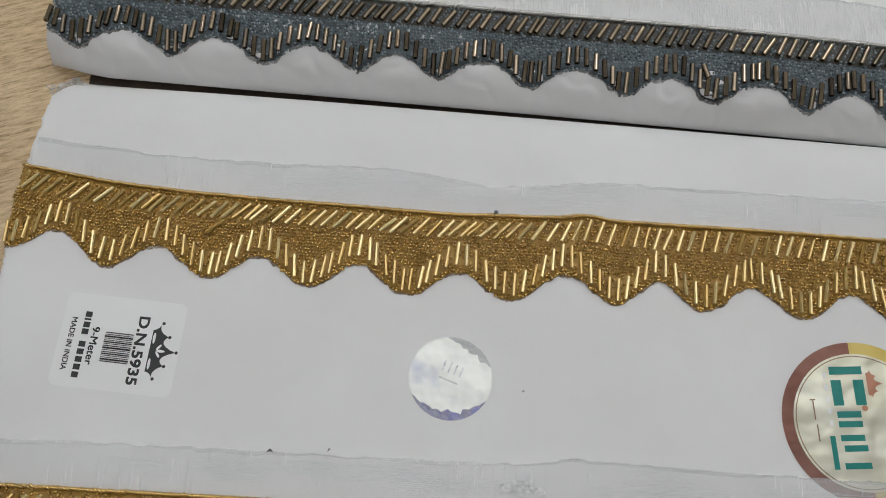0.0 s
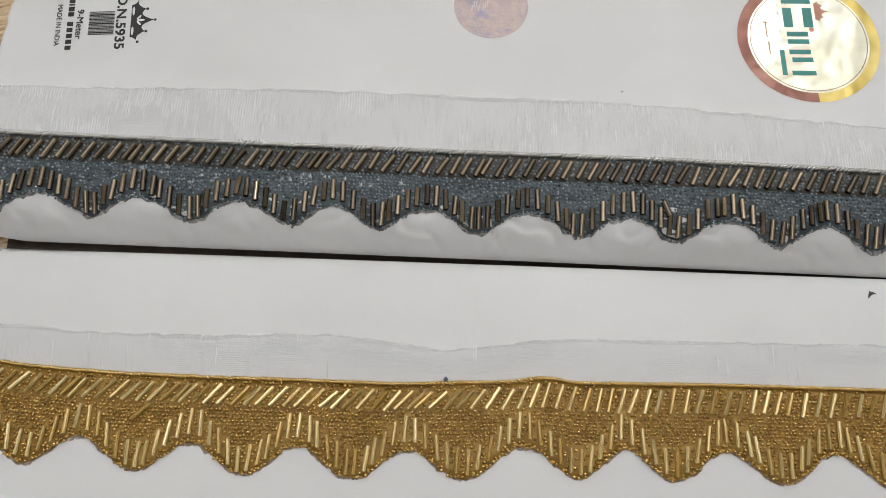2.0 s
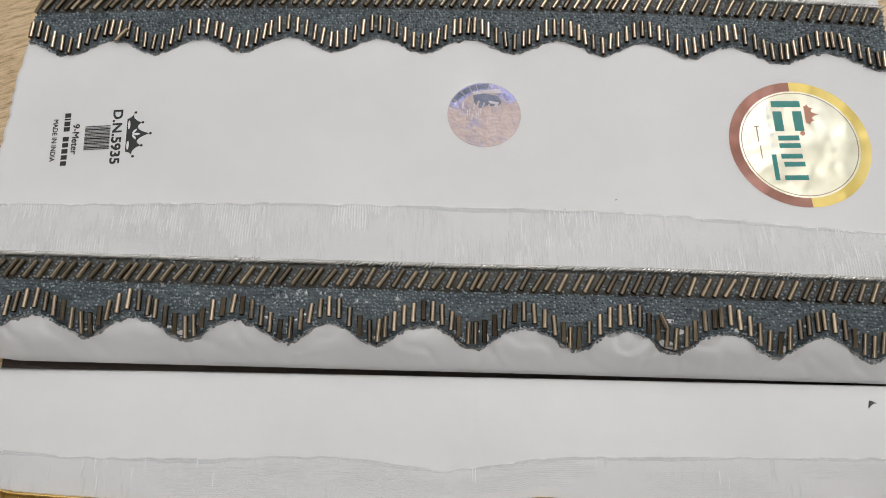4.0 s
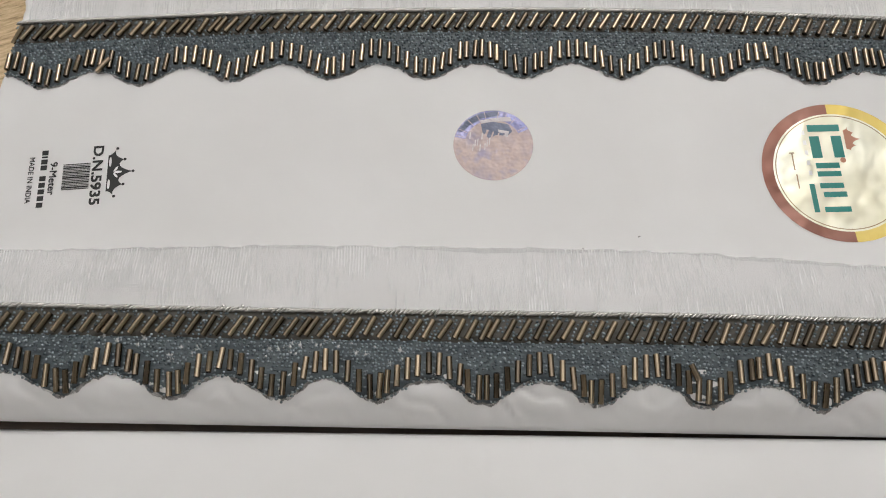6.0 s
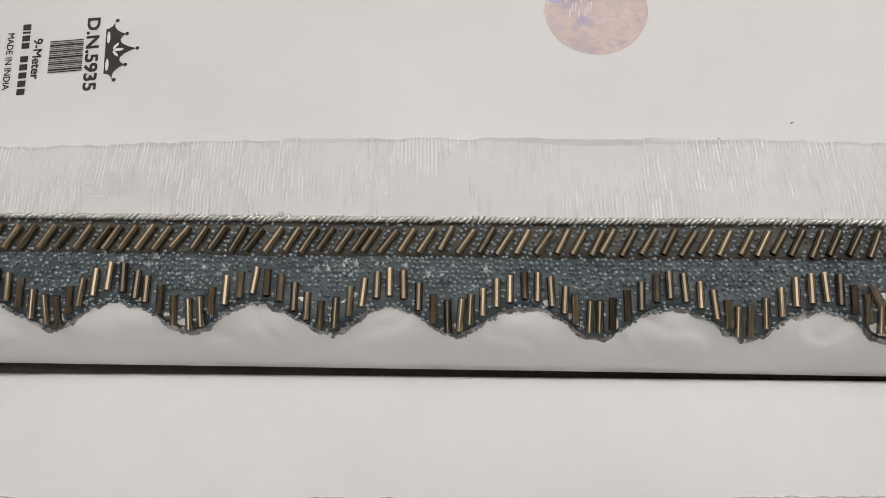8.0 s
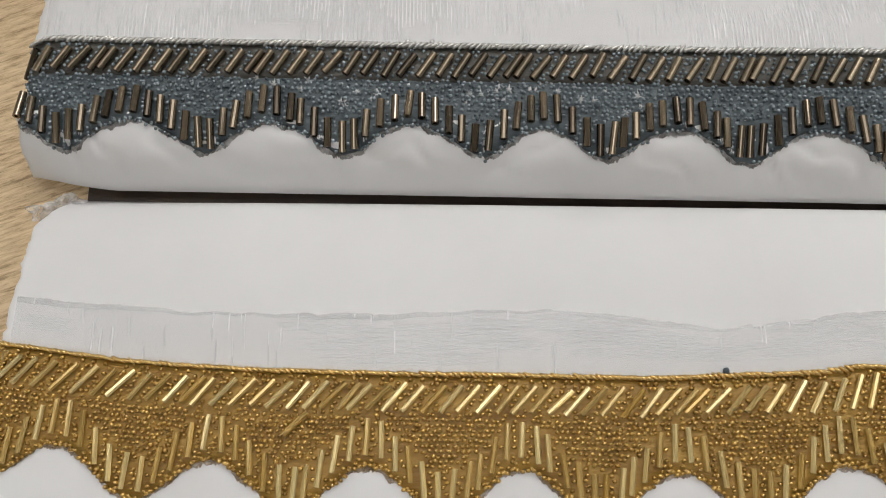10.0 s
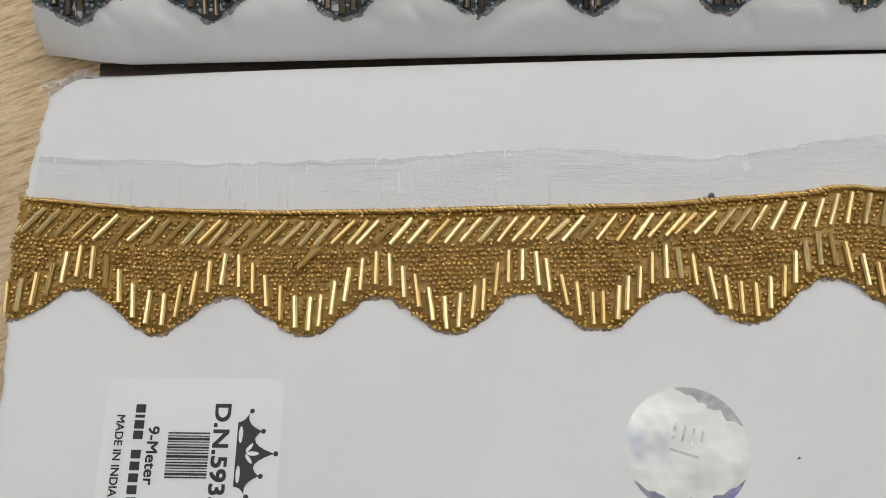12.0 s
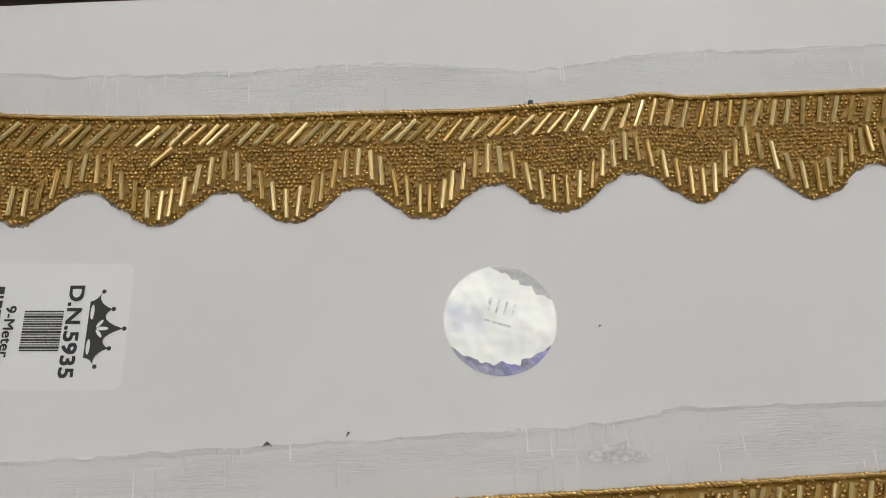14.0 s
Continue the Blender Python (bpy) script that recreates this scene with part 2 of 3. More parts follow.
# ---- shapes shared by the beads ----
def tube_mesh(name, r, length, sides=7):
    """A short cut-glass tube along y with flat sides and an open bore."""
    v, f = [], []
    rings = [(-0.46, 0.5), (-0.5, 0.55), (-0.5, 0.95), (-0.492, 1.0), (0.492, 1.0), (0.5, 0.95), (0.5, 0.55), (0.46, 0.5)]
    for y, k in rings:
        for s in range(sides):
            a = 2 * math.pi * (s + 0.5) / sides + math.pi / 2
            v.append((r * k * math.cos(a), y * length, r * k * math.sin(a)))
    for q in range(len(rings) - 1):
        for s in range(sides):
            t = (s + 1) % sides
            f.append((q * sides + s, (q + 1) * sides + s, (q + 1) * sides + t, q * sides + t))
    for q in (0, len(rings) - 1):
        ring = [q * sides + s for s in range(sides)]
        f.append(ring[::-1] if q else ring)
    return mesh(name, v, f, False)


def round_tube_mesh(name, r, length, sides=12):
    """A short smooth glass tube along y; the rims stay crisp."""
    v, f = [], []
    rings = [(-0.5, 1.0), (0.5, 1.0), (-0.5, 1.0), (-0.5, 0.5), (-0.4, 0.45), (0.5, 1.0), (0.5, 0.5), (0.4, 0.45)]
    for y, k in rings:
        for s in range(sides):
            a = 2 * math.pi * s / sides
            v.append((r * k * math.cos(a), y * length, r * k * math.sin(a)))
    for p, q in ((0, 1), (3, 2), (4, 3), (5, 6), (6, 7)):
        for s in range(sides):
            t = (s + 1) % sides
            f.append((p * sides + s, q * sides + s, q * sides + t, p * sides + t))
    f += [[4 * sides + s for s in range(sides)], [7 * sides + s for s in range(sides)][::-1]]
    me = mesh(name, v, f, False)
    for face in me.polygons[:sides]:
        face.use_smooth = True
    return me


def bead_shape(rx, ry, rz, around=8, rows=5):
    v, f = [(0, 0, -rz)], []
    for q in range(1, rows):
        a = math.pi * q / rows - math.pi / 2
        for s in range(around):
            b = 2 * math.pi * s / around
            v.append((rx * math.cos(a) * math.cos(b), ry * math.cos(a) * math.sin(b), rz * math.sin(a)))
    v.append((0, 0, rz))
    top = len(v) - 1
    for s in range(around):
        t = (s + 1) % around
        f.append((0, 1 + t, 1 + s))
        for q in range(rows - 2):
            f.append((1 + q * around + s, 1 + q * around + t, 1 + (q + 1) * around + t, 1 + (q + 1) * around + s))
        f.append((1 + (rows - 2) * around + s, 1 + (rows - 2) * around + t, top))
    return np.array(v), f


def scatter(name, shape, places, turns, scales):
    """One mesh of many turned copies of a small shape."""
    v0, f0 = shape
    c, s = np.cos(turns), np.sin(turns)
    verts = np.empty((len(places), len(v0), 3))
    verts[:, :, 0] = (c[:, None] * v0[None, :, 0] - s[:, None] * v0[None, :, 1]) * scales[:, None] + places[:, None, 0]
    verts[:, :, 1] = (s[:, None] * v0[None, :, 0] + c[:, None] * v0[None, :, 1]) * scales[:, None] + places[:, None, 1]
    verts[:, :, 2] = v0[None, :, 2] * scales[:, None] + places[:, None, 2]
    faces = [tuple(i + n * len(v0) for i in f) for n in range(len(places)) for f in f0]
    return mesh(name, verts.reshape(-1, 3), faces)


# ---- packs: soft white cards on which the lace is wound; all plan numbers in millimetres ----
class Pack:
    def __init__(self, corners, top, rounds, ripple, seed, sag=0.0, cut=3.0, bulge=(0.0, 32.0, 24.0), lift=0.0):
        self.sag, self.cut, self.bulge, self.lift = sag, cut, bulge, lift
        self.nl, self.nr, self.fr, self.fl = corners
        self.top, self.rounds, self.ripple, self.seed = top, rounds, ripple, seed

    def near(self, x):
        k = (x - self.nl[0]) / (self.nr[0] - self.nl[0])
        return self.nl[1] + k * (self.nr[1] - self.nl[1]) + self.lift * max(0.0, (self.nl[0] + 20 - x) / 20) ** 1.6

    def far(self, x):
        k = (x - self.fl[0]) / (self.fr[0] - self.fl[0])
        return self.fl[1] + k * (self.fr[1] - self.fl[1])

    def left(self, y):
        k = (y - self.nl[1]) / (self.fl[1] - self.nl[1])
        cut = max(0.0, 1 - (self.fl[1] - y) / 10) ** 2 * 6 + max(0.0, 1 - (y - self.nl[1]) / 3) ** 2 * self.cut
        return self.nl[0] + k * (self.fl[0] - self.nl[0]) + 0.5 * math.sin(y * 0.11 + self.seed) + cut + 0.7 * noise.noise(Vector((y * 0.25, self.seed, 0))) + 0.8 * noise.noise(Vector((y * 0.23, self.seed, 4.0))) + 0.55 * noise.noise(Vector((y * 0.8, self.seed, 9.0))) + 0.3 * abs(noise.noise(Vector((y * 1.9, self.seed, 3.0))))

    def right(self, y):
        k = (y - self.nr[1]) / (self.fr[1] - self.nr[1])
        return self.nr[0] + k * (self.fr[0] - self.nr[0]) + 0.5 * math.sin(y * 0.09 + self.seed)

    def drop(self, e, r, h):
        """How far the rounded edge falls at a distance e from the rim."""
        if e >= r:
            return 0.0
        q = 1 - max(e, 0.0) / r
        return h * (1 - math.sqrt(max(0.0, 1 - q * q)))

    def z(self, x, y):
        """Height of the card's surface; past its ends it runs down the side."""
        el, er, en, ef = x - self.left(y), self.right(y) - x, y - self.near(x), self.far(x) - y
        rl, rr, rn, rf = self.rounds
        z = self.top - self.drop(el, *rl) - self.drop(er, *rr) - self.drop(en, *rn) - self.drop(ef, *rf)
        z += min(el, er, 0.0) * 1.3
        inner = min(1.0, max(0.0, min(el, er, en, ef) / 12))
        z += 0.35 * inner * noise.noise(Vector((x * 0.016, y * 0.022, self.seed)))
        if en < 26:
            z += self.ripple(x, en)
        z += self.bulge[0] * math.exp(-((en - self.bulge[1]) / (self.bulge[2] if en < self.bulge[1] else 0.7 * self.bulge[2])) ** 2) * min(1.0, max(0.0, min(el, er) / 6))
        if self.sag and el < 160 and ef < 90:
            z -= self.sag * math.exp(-max(el, 0) / 50) * math.exp(-(max(ef, 0) / 22) ** 2)
        return z

    def place(self, x, y, lift=0.0):
        px = min(max(x, self.left(y) - 0.4), self.right(y) + 0.4)
        return Vector((px * MM, y * MM, (max(self.z(x, y), 1.0) + lift) * MM))

    def card(self):
        nx, ny = 330, 170
        v, f = [], []
        for j in range(ny + 1):
            for i in range(nx + 1):
                u, w = i / nx, j / ny
                u, w = u - 0.055 * math.sin(2 * math.pi * u) / math.pi, w - 0.1 * math.sin(2 * math.pi * w) / math.pi
                x0 = self.nl[0] + u * (self.nr[0] - self.nl[0])
                y = self.near(x0) + w * (self.far(x0) - self.near(x0))
                x = self.left(y) + u * (self.right(y) - self.left(y))
                v.append(self.place(x, y))
        ring = [i for i in range(nx + 1)] + [(j + 1) * (nx + 1) - 1 for j in range(1, ny + 1)]
        ring += [ny * (nx + 1) + i for i in range(nx - 1, -1, -1)] + [j * (nx + 1) for j in range(ny - 1, 0, -1)]
        for j in range(ny):
            for i in range(nx):
                a = j * (nx + 1) + i
                f.append((a, a + 1, a + nx + 2, a + nx + 1))
        mid = Vector(((self.nl[0] + self.fr[0]) / 2 * MM, (self.nl[1] + self.fr[1]) / 2 * MM, 0))
        base = len(v)
        for k, (zz, shrink) in enumerate([(0.75, 0.4), (0.4, 1.6), (0.0, 3.6)]):
            for n in ring:
                p = v[n]
                way = (mid - p)
                way.z = 0
                q = p + way.normalized() * shrink * MM
                v.append(Vector((q.x, q.y, p.z * zz if zz else 0.0002)))
        m = len(ring)
        for k in range(3):
            for n in range(m):
                t = (n + 1) % m
                a, b = (ring[n], ring[t]) if k == 0 else (base + (k - 1) * m + n, base + (k - 1) * m + t)
                f.append((b, a, base + k * m + n, base + k * m + t))
        f.append([base + 2 * m + n for n in range(m)][::-1])
        return mesh("card", v, f)


def smooth_line(points, reach=7.0):
    xs, ys = np.array(points, float).T
    return lambda x: float(np.mean(np.interp([x - reach, x - reach / 2, x, x + reach / 2, x + reach], xs, ys)))


class Lace:
    """A beaded scalloped trimming laid across a pack."""

    def __init__(self, pack, chain, net, tips, deep, shallow, ends, seed, blunt=0.0):
        self.blunt = blunt
        self.bed, self.chain, self.net = pack, smooth_line(chain, 4.0), smooth_line(net, 3.0)
        self.tips, self.deep, self.shallow, self.ends = np.array(tips, float), deep, shallow, ends
        self.rng = random.Random(seed)

    def depth(self, x):
        n = float(np.interp(x, self.tips, np.arange(len(self.tips))))
        f = 0.5 + 0.5 * math.cos(2 * math.pi * n)
        return self.shallow + (self.deep - self.shallow) * ((0.75 + self.blunt) * f + (0.25 - self.blunt) * f * f)

    def low(self, x):
        return self.chain(x) - self.depth(x)

    def billow(self, x, y):
        """How far the loose net stands off the card; it lies tight along the cord."""
        k = min(1.0, max(0.0, (y - self.chain(x) - 1.5) / 5))
        return 0.8 * k * max(noise.noise(Vector((x * 0.09, y * 0.16, 3.3))) + 0.4, 0.0)

    def tubes(self, pitch, tilt, length, step, lean, foot, stray):
        r, out = self.rng, []
        x = self.ends[0] + 1.5
        while x < self.ends[1] - 1.5:
            a = radians(r.gauss(tilt(x), 2.6))
            h = length * r.uniform(0.47, 0.53)
            cx, cy = x, self.chain(x) - 4.9 + r.gauss(0, 0.15)
            out.append((cx - h * math.sin(a), cy - h * math.cos(a), cx + h * math.sin(a), cy + h * math.cos(a)))
            x += pitch * r.uniform(0.85, 1.15) if r.random() > 0.08 else pitch * 0.55
        x = self.ends[0] + 0.6
        while x < self.ends[1] - 0.3:
            slope = (self.depth(x + 1) - self.depth(x - 1)) / 2
            a = radians(r.gauss(3, 1.8) - lean * slope)
            y0 = self.low(x) + foot + 1.1 * (self.deep - self.depth(x)) / (self.deep - self.shallow) + r.gauss(0, 0.25)
            h = length * r.uniform(0.94, 1.04)
            out.append((x - 0.5 * h * math.sin(a), y0, x + 0.5 * h * math.sin(a), y0 + h * math.cos(a)))
            x += step * (r.uniform(0.9, 1.1) if r.random() > 0.1 else 0.72)
        return out + stray

    def seeds(self, tubes, pitch, clear, loose):
        r = self.rng
        pts, y_top = [], max(self.chain(x) for x in np.linspace(self.ends[0], self.ends[1], 40))
        row, y = 0, y_top
        while y > y_top - self.deep - 14:
            x = self.ends[0] + (0.5 * pitch if row % 2 else 0)
            while x < self.ends[1]:
                px, py = x + r.gauss(0, loose), y + r.gauss(0, 0.6 * loose) + self.chain(x) - y_top
                if self.low(px) - 0.2 < py < self.chain(px) - 1.0:
                    pts.append((px, py))
                x += pitch
            y -= pitch * 0.88
            row += 1
        x = self.ends[0] + 0.3
        while x < self.ends[1] - 0.3:
            pts.append((x, self.low(x) - 0.25 + r.gauss(0, 0.3)))
            x += pitch * 0.95 / math.hypot(1, (self.depth(x + 0.5) - self.depth(x - 0.5)))
        p, t = np.array(pts), np.array(tubes)
        a, d = t[:, :2], t[:, 2:] - t[:, :2]
        rel = p[:, None] - a[None]
        k = np.clip((rel * d).sum(-1) / (d * d).sum(-1), 0, 1)
        gap = np.linalg.norm(rel - k[..., None] * d, axis=-1).min(1)
        return p[gap > clear]

    def strip(self, name, upper, lower, columns, rows, lift, wave=0.0):
        v, f = [], []
        inset = 4.0 if wave else 0.0
        xs = np.linspace(self.ends[0] + inset, self.ends[1] - inset, columns)
        for x in xs:
            for k in range(rows + 1):
                y = upper(x) + (lower(x) - upper(x)) * k / rows
                v.append(self.bed.place(x, y, lift + (self.billow(x, y) if wave else 0)))
        for i in range(columns - 1):
            for k in range(rows):
                a = i * (rows + 1) + k
                f.append((a, a + 1, a + rows + 2, a + rows + 1))
        n = len(v)
        thick = [Vector((p.x, p.y, p.z - 0.0001)) for p in v]
        edge = [i * (rows + 1) for i in range(columns)]
        edge2 = [i * (rows + 1) + rows for i in range(columns)]
        g = [tuple(q + n for q in face[::-1]) for face in f]
        for line, flip in ((edge, False), (edge2, True)):
            for a, b in zip(line, line[1:]):
                q = (a, b, b + n, a + n)
                g.append(q[::-1] if flip else q)
        return mesh(name, v + thick, f + g)

    def build(self, parent, name, label, colours, tube, seed_radius, pitch, diag, stray=(), singles=None, fringe=0.0, loose=0.2, grain=(1.2, 0.45, 0.75, 42, 1.12), long=1.0, fuzz=None):
        r, (tube_mat, seed_mat, cord_mat, cloth_mat) = self.rng, colours
        ragged = lambda x: self.low(x) - fringe + 0.4 * noise.noise(Vector((x * 0.9, 0.5, self.deep))) + 0.45 * noise.noise(Vector((x * 0.31, 5.5, self.deep)))
        lace = part(name, self.strip("backing", lambda x: self.chain(x) + 0.3, ragged, 620, 7, 0.3), cloth_mat, parent, label)
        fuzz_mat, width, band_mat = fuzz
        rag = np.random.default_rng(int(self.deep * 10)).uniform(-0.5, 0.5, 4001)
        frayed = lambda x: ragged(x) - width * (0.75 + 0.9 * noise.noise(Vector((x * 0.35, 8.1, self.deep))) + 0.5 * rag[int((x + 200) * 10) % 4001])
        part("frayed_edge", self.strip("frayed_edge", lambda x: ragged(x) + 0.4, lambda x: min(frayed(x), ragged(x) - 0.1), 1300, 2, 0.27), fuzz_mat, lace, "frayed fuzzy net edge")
        if band_mat:
            wavy = lambda x: self.chain(x) - 8.3 + 0.5 * noise.noise(Vector((x * 0.3, 2.2, 0)))
            part("upper_band", self.strip("upper_band", lambda x: self.chain(x) + 0.2, wavy, 420, 4, 0.36), band_mat, lace, "brownish upper band")
        tubes = self.tubes(*diag, list(stray))
        for n, (x0, y0, x1, y1) in enumerate(tubes):
            up = 0.38 + tube[1] + (0.9 if n >= len(tubes) - len(stray) else 0.0)
            a, b = self.bed.place(x0, y0, up), self.bed.place(x1, y1, up)
            way = (b - a)
            turn = way.to_track_quat("Y", "Z").to_matrix().to_4x4() @ Matrix.Rotation(r.gauss(0, 0.1), 4, "Y")
            size = Matrix.Diagonal((1, way.length / (6.2 * MM), 1, 1))
            part("bugle_bead", tube[0], tube_mat, lace, at=Matrix.Translation((a + b) / 2) @ turn @ size)
        pts = self.seeds(tubes[:len(tubes) - len(stray)], pitch, tube[1] + seed_radius * 0.6, loose)
        places = np.array([self.bed.place(x, y, 0.35 + seed_radius * r.uniform(0.4, 0.65)) for x, y in pts])
        single = np.zeros(len(pts), bool)
        if singles:
            order = np.argsort(np.abs(pts[:, 0] - singles))[:260]
            single[order] = True
        shape = bead_shape(seed_radius * long * MM, seed_radius * 0.95 / long * MM, seed_radius * 0.85 * MM)
        if singles:
            one = mesh("seed_bead", *shape)
            for p in places[single]:
                part("seed_bead", one, seed_mat, lace, at=Matrix.Translation(p) @ pose(0, 0, 0, 0, 0, r.uniform(-30, 30)))
        rest = places[~single]
        turns = np.array([r.gauss(0, 0.3) for _ in rest])
        sizes = np.array([r.uniform(0.86, 1.1) for _ in rest])
        tagged(part("beadwork", scatter("beadwork", shape, rest, turns, sizes), seed_mat, lace), kind="stuff")
        cord, x = [], self.ends[0] + 0.3
        while x < self.ends[1] - 0.3:
            cord.append(self.bed.place(x, self.chain(x) + r.gauss(0, 0.06), 0.95))
            x += grain[4]
        strand = bead_shape(*(k * MM for k in grain[:3]))
        spin = np.array([radians(grain[3] + r.gauss(0, 6)) for _ in cord])
        tagged(part("edging_cord", scatter("edging_cord", strand, np.array(cord), spin, np.ones(len(cord))), cord_mat, lace), kind="stuff")
        return lace

    def net_tape(self, parent, label, ribs, wefts):
        """Sheer tape: ribs stand up from the lace in patches, fine wefts run along it."""
        rough_edge = lambda x: self.net(x) + 0.5 * noise.noise(Vector((x * 0.22, 1.7, self.deep))) + 0.25 * noise.noise(Vector((x * 0.9, 4.7, self.deep)))
        tape = part("net_tape", self.strip("net_tape", rough_edge, lambda x: self.chain(x) - 0.2, 420, 10, 0.32, 0.7), NET, parent, label)
        hem = lambda x: 0.5 + 1.1 * max(0.0, noise.noise(Vector((x * 0.035, 6.1, self.deep))) + 0.3)
        part("folded_hem", self.strip("folded_hem", lambda x: rough_edge(x) - 0.1, lambda x: rough_edge(x) - 0.1 - hem(x), 420, 3, 0.33, 0.7), NET_FOLD, tape, "doubled hem of the net")
        r = self.rng
        soft, glint = ([], []), ([], [])

        def rib(store, line, w):
            v, f = store
            base = len(v)
            for x, y, dx, dy in line:
                up = self.billow(x, y) + 0.02
                for k, dz in ((-1, 0.325), (0, 0.33 + 0.22 * w), (1, 0.325)):
                    v.append(self.bed.place(x + k * w * dx, y + k * w * dy, dz + up))
            for k in range(len(line) - 1):
                q = base + 3 * k
                f.extend([(q + 3, q + 4, q + 1, q), (q + 4, q + 5, q + 2, q + 1)])

        x = self.ends[0] + 4.5
        while x < self.ends[1] - 4.5:
            low, high = self.chain(x) + 0.3, rough_edge(x) - 0.15
            y = low + r.uniform(0, 1.2)
            while y < high:
                y1 = min(high, y + r.uniform(1.8, 6.5))
                patch = noise.noise(Vector((x * 0.055, y * 0.11, self.deep))) + 0.5 * noise.noise(Vector((x * 0.2, y * 0.3, self.deep)))
                if y1 - y > 0.4 and r.random() < ribs * (1 + 2.2 * patch):
                    store = glint if patch + r.uniform(-0.2, 0.2) > 0.3 else soft
                    rib(store, [(x, y + (y1 - y) * k / 3, 1, 0) for k in range(4)], r.uniform(0.09, 0.16))
                y = y1 + r.uniform(0.03, 0.25)
            x += 0.85 * r.uniform(0.93, 1.07)
        for group in range(wefts):
            x = r.uniform(self.ends[0] + 5, self.ends[1] - 45)
            x1, top = x + r.uniform(10, 40), r.uniform(0.55, 0.97)
            for line in range(r.randint(5, 11)):
                q, skew = top - 0.045 * line, r.uniform(-3, 3)
                run = [x + skew + (x1 - x) * k / 12 + 0.6 * line for k in range(13)]
                rib(soft, [(u, self.chain(u) + (rough_edge(u) - self.chain(u)) * q, 0, -1) for u in run], 0.07)
        tagged(part("glinting_threads", mesh("glinting_threads", *glint), THREAD, tape), kind="stuff")
        tagged(part("net_threads", mesh("net_threads", *soft), NET_THREAD, tape), kind="stuff")
        return tape


# ---- flat prints, laid on the card ----
def draped(pack, me, centre, turn, lift):
    """Lay a flat mesh, drawn in millimetres about its own middle, on the card."""
    c, s = math.cos(radians(turn)), math.sin(radians(turn))
    for v in me.vertices:
        x, y = centre[0] + c * v.co.x - s * v.co.y, centre[1] + s * v.co.x + c * v.co.y
        v.co = (x * MM, y * MM, (pack.z(x, y) + lift) * MM)
    me.update()
    return me


def outline_mesh(name, loops):
    """Filled flat shapes from outlines in millimetres."""
    v, f = [], []
    for loop in loops:
        f.append(range(len(v), len(v) + len(loop)))
        v += [(x, y, 0) for x, y in loop]
    me = mesh(name, v, f, False)
    bm = bmesh.new()
    bm.from_mesh(me)
    bmesh.ops.triangulate(bm, faces=bm.faces[:])
    for face in bm.faces:
        if face.normal.z < 0:
            face.normal_flip()
    bm.to_mesh(me)
    bm.free()
    return me


def bars(name, rows):
    return outline_mesh(name, [[(a, c), (b, c), (b, d), (a, d)] for a, b, c, d in rows])


def ring_mesh(name, r0, r1, a0, a1, steps=64, rings=6):
    v, f = [], []
    for k in range(rings + 1):
        q = r0 + (r1 - r0) * k / rings
        for s in range(steps + 1):
            a = radians(a0 + (a1 - a0) * s / steps)
            v.append((q * math.cos(a), q * math.sin(a), 0))
    for k in range(rings):
        for s in range(steps):
            a = k * (steps + 1) + s
            f.append((a, a + steps + 1, a + steps + 2, a + 1))
    return mesh(name, v, f)


def rounded(w, h, r):
    out = []
    for cx, cy, a0 in ((w / 2 - r, h / 2 - r, 0), (-w / 2 + r, h / 2 - r, 90), (-w / 2 + r, -h / 2 + r, 180), (w / 2 - r, -h / 2 + r, 270)):
        out += [(cx + r * math.cos(radians(a0 + k * 18)), cy + r * math.sin(radians(a0 + k * 18))) for k in range(6)]
    return out


def lettering(name, text, u, v, span, height, weight=0.0):
    """Words that read downwards along -y, capitals pointing to +x."""
    cu = bpy.data.curves.new(name, "FONT")
    cu.body, cu.align_x, cu.align_y = text, "CENTER", "CENTER"
    ob = bpy.data.objects.new(name, cu)
    me = bpy.data.meshes.new_from_object(ob)
    bpy.data.objects.remove(ob)
    p = np.array([w.co[:] for w in me.vertices])
    lo, hi = p.min(0), p.max(0)
    for w in me.vertices:
        a, b = (w.co.x - (lo[0] + hi[0]) / 2) * span / (hi[0] - lo[0]), (w.co.y - (lo[1] + hi[1]) / 2) * height / (hi[1] - lo[1])
        w.co = (u + b, v - a, 0)
    if weight:
        bm = bmesh.new()
        bm.from_mesh(me)
        for n, (du, dv) in enumerate(((weight, 0), (0, weight), (weight, weight))):
            more = bmesh.ops.duplicate(bm, geom=bm.faces[:len(me.polygons)])["geom"]
            for g in more:
                if isinstance(g, bmesh.types.BMVert):
                    g.co += Vector((du, -dv, 0))
        bm.to_mesh(me)
        bm.free()
    return me


def crown_outline():
    """A five-pointed crown with its band along y and its points to +x."""
    tips = [(2.4, 8.6), (5.0, 4.6), (7.8, 0.2), (5.0, -4.2), (2.4, -8.2)]
    stops = [(0.0, 6.3)] + tips + [(0.0, -6.3)]
    pulls = [(1.7, 6.6), (1.3, 6.0), (1.4, 2.3), (1.4, -1.9), (1.3, -5.6), (1.7, -6.3)]
    pts = [(0.0, -6.3)]
    for a, c, b in zip(stops, pulls, stops[1:]):
        for k in range(6):
            q = k / 6
            pts.append(tuple((1 - q) ** 2 * a[n] + 2 * q * (1 - q) * c[n] + q * q * b[n] for n in (0, 1)))
    return pts, tips


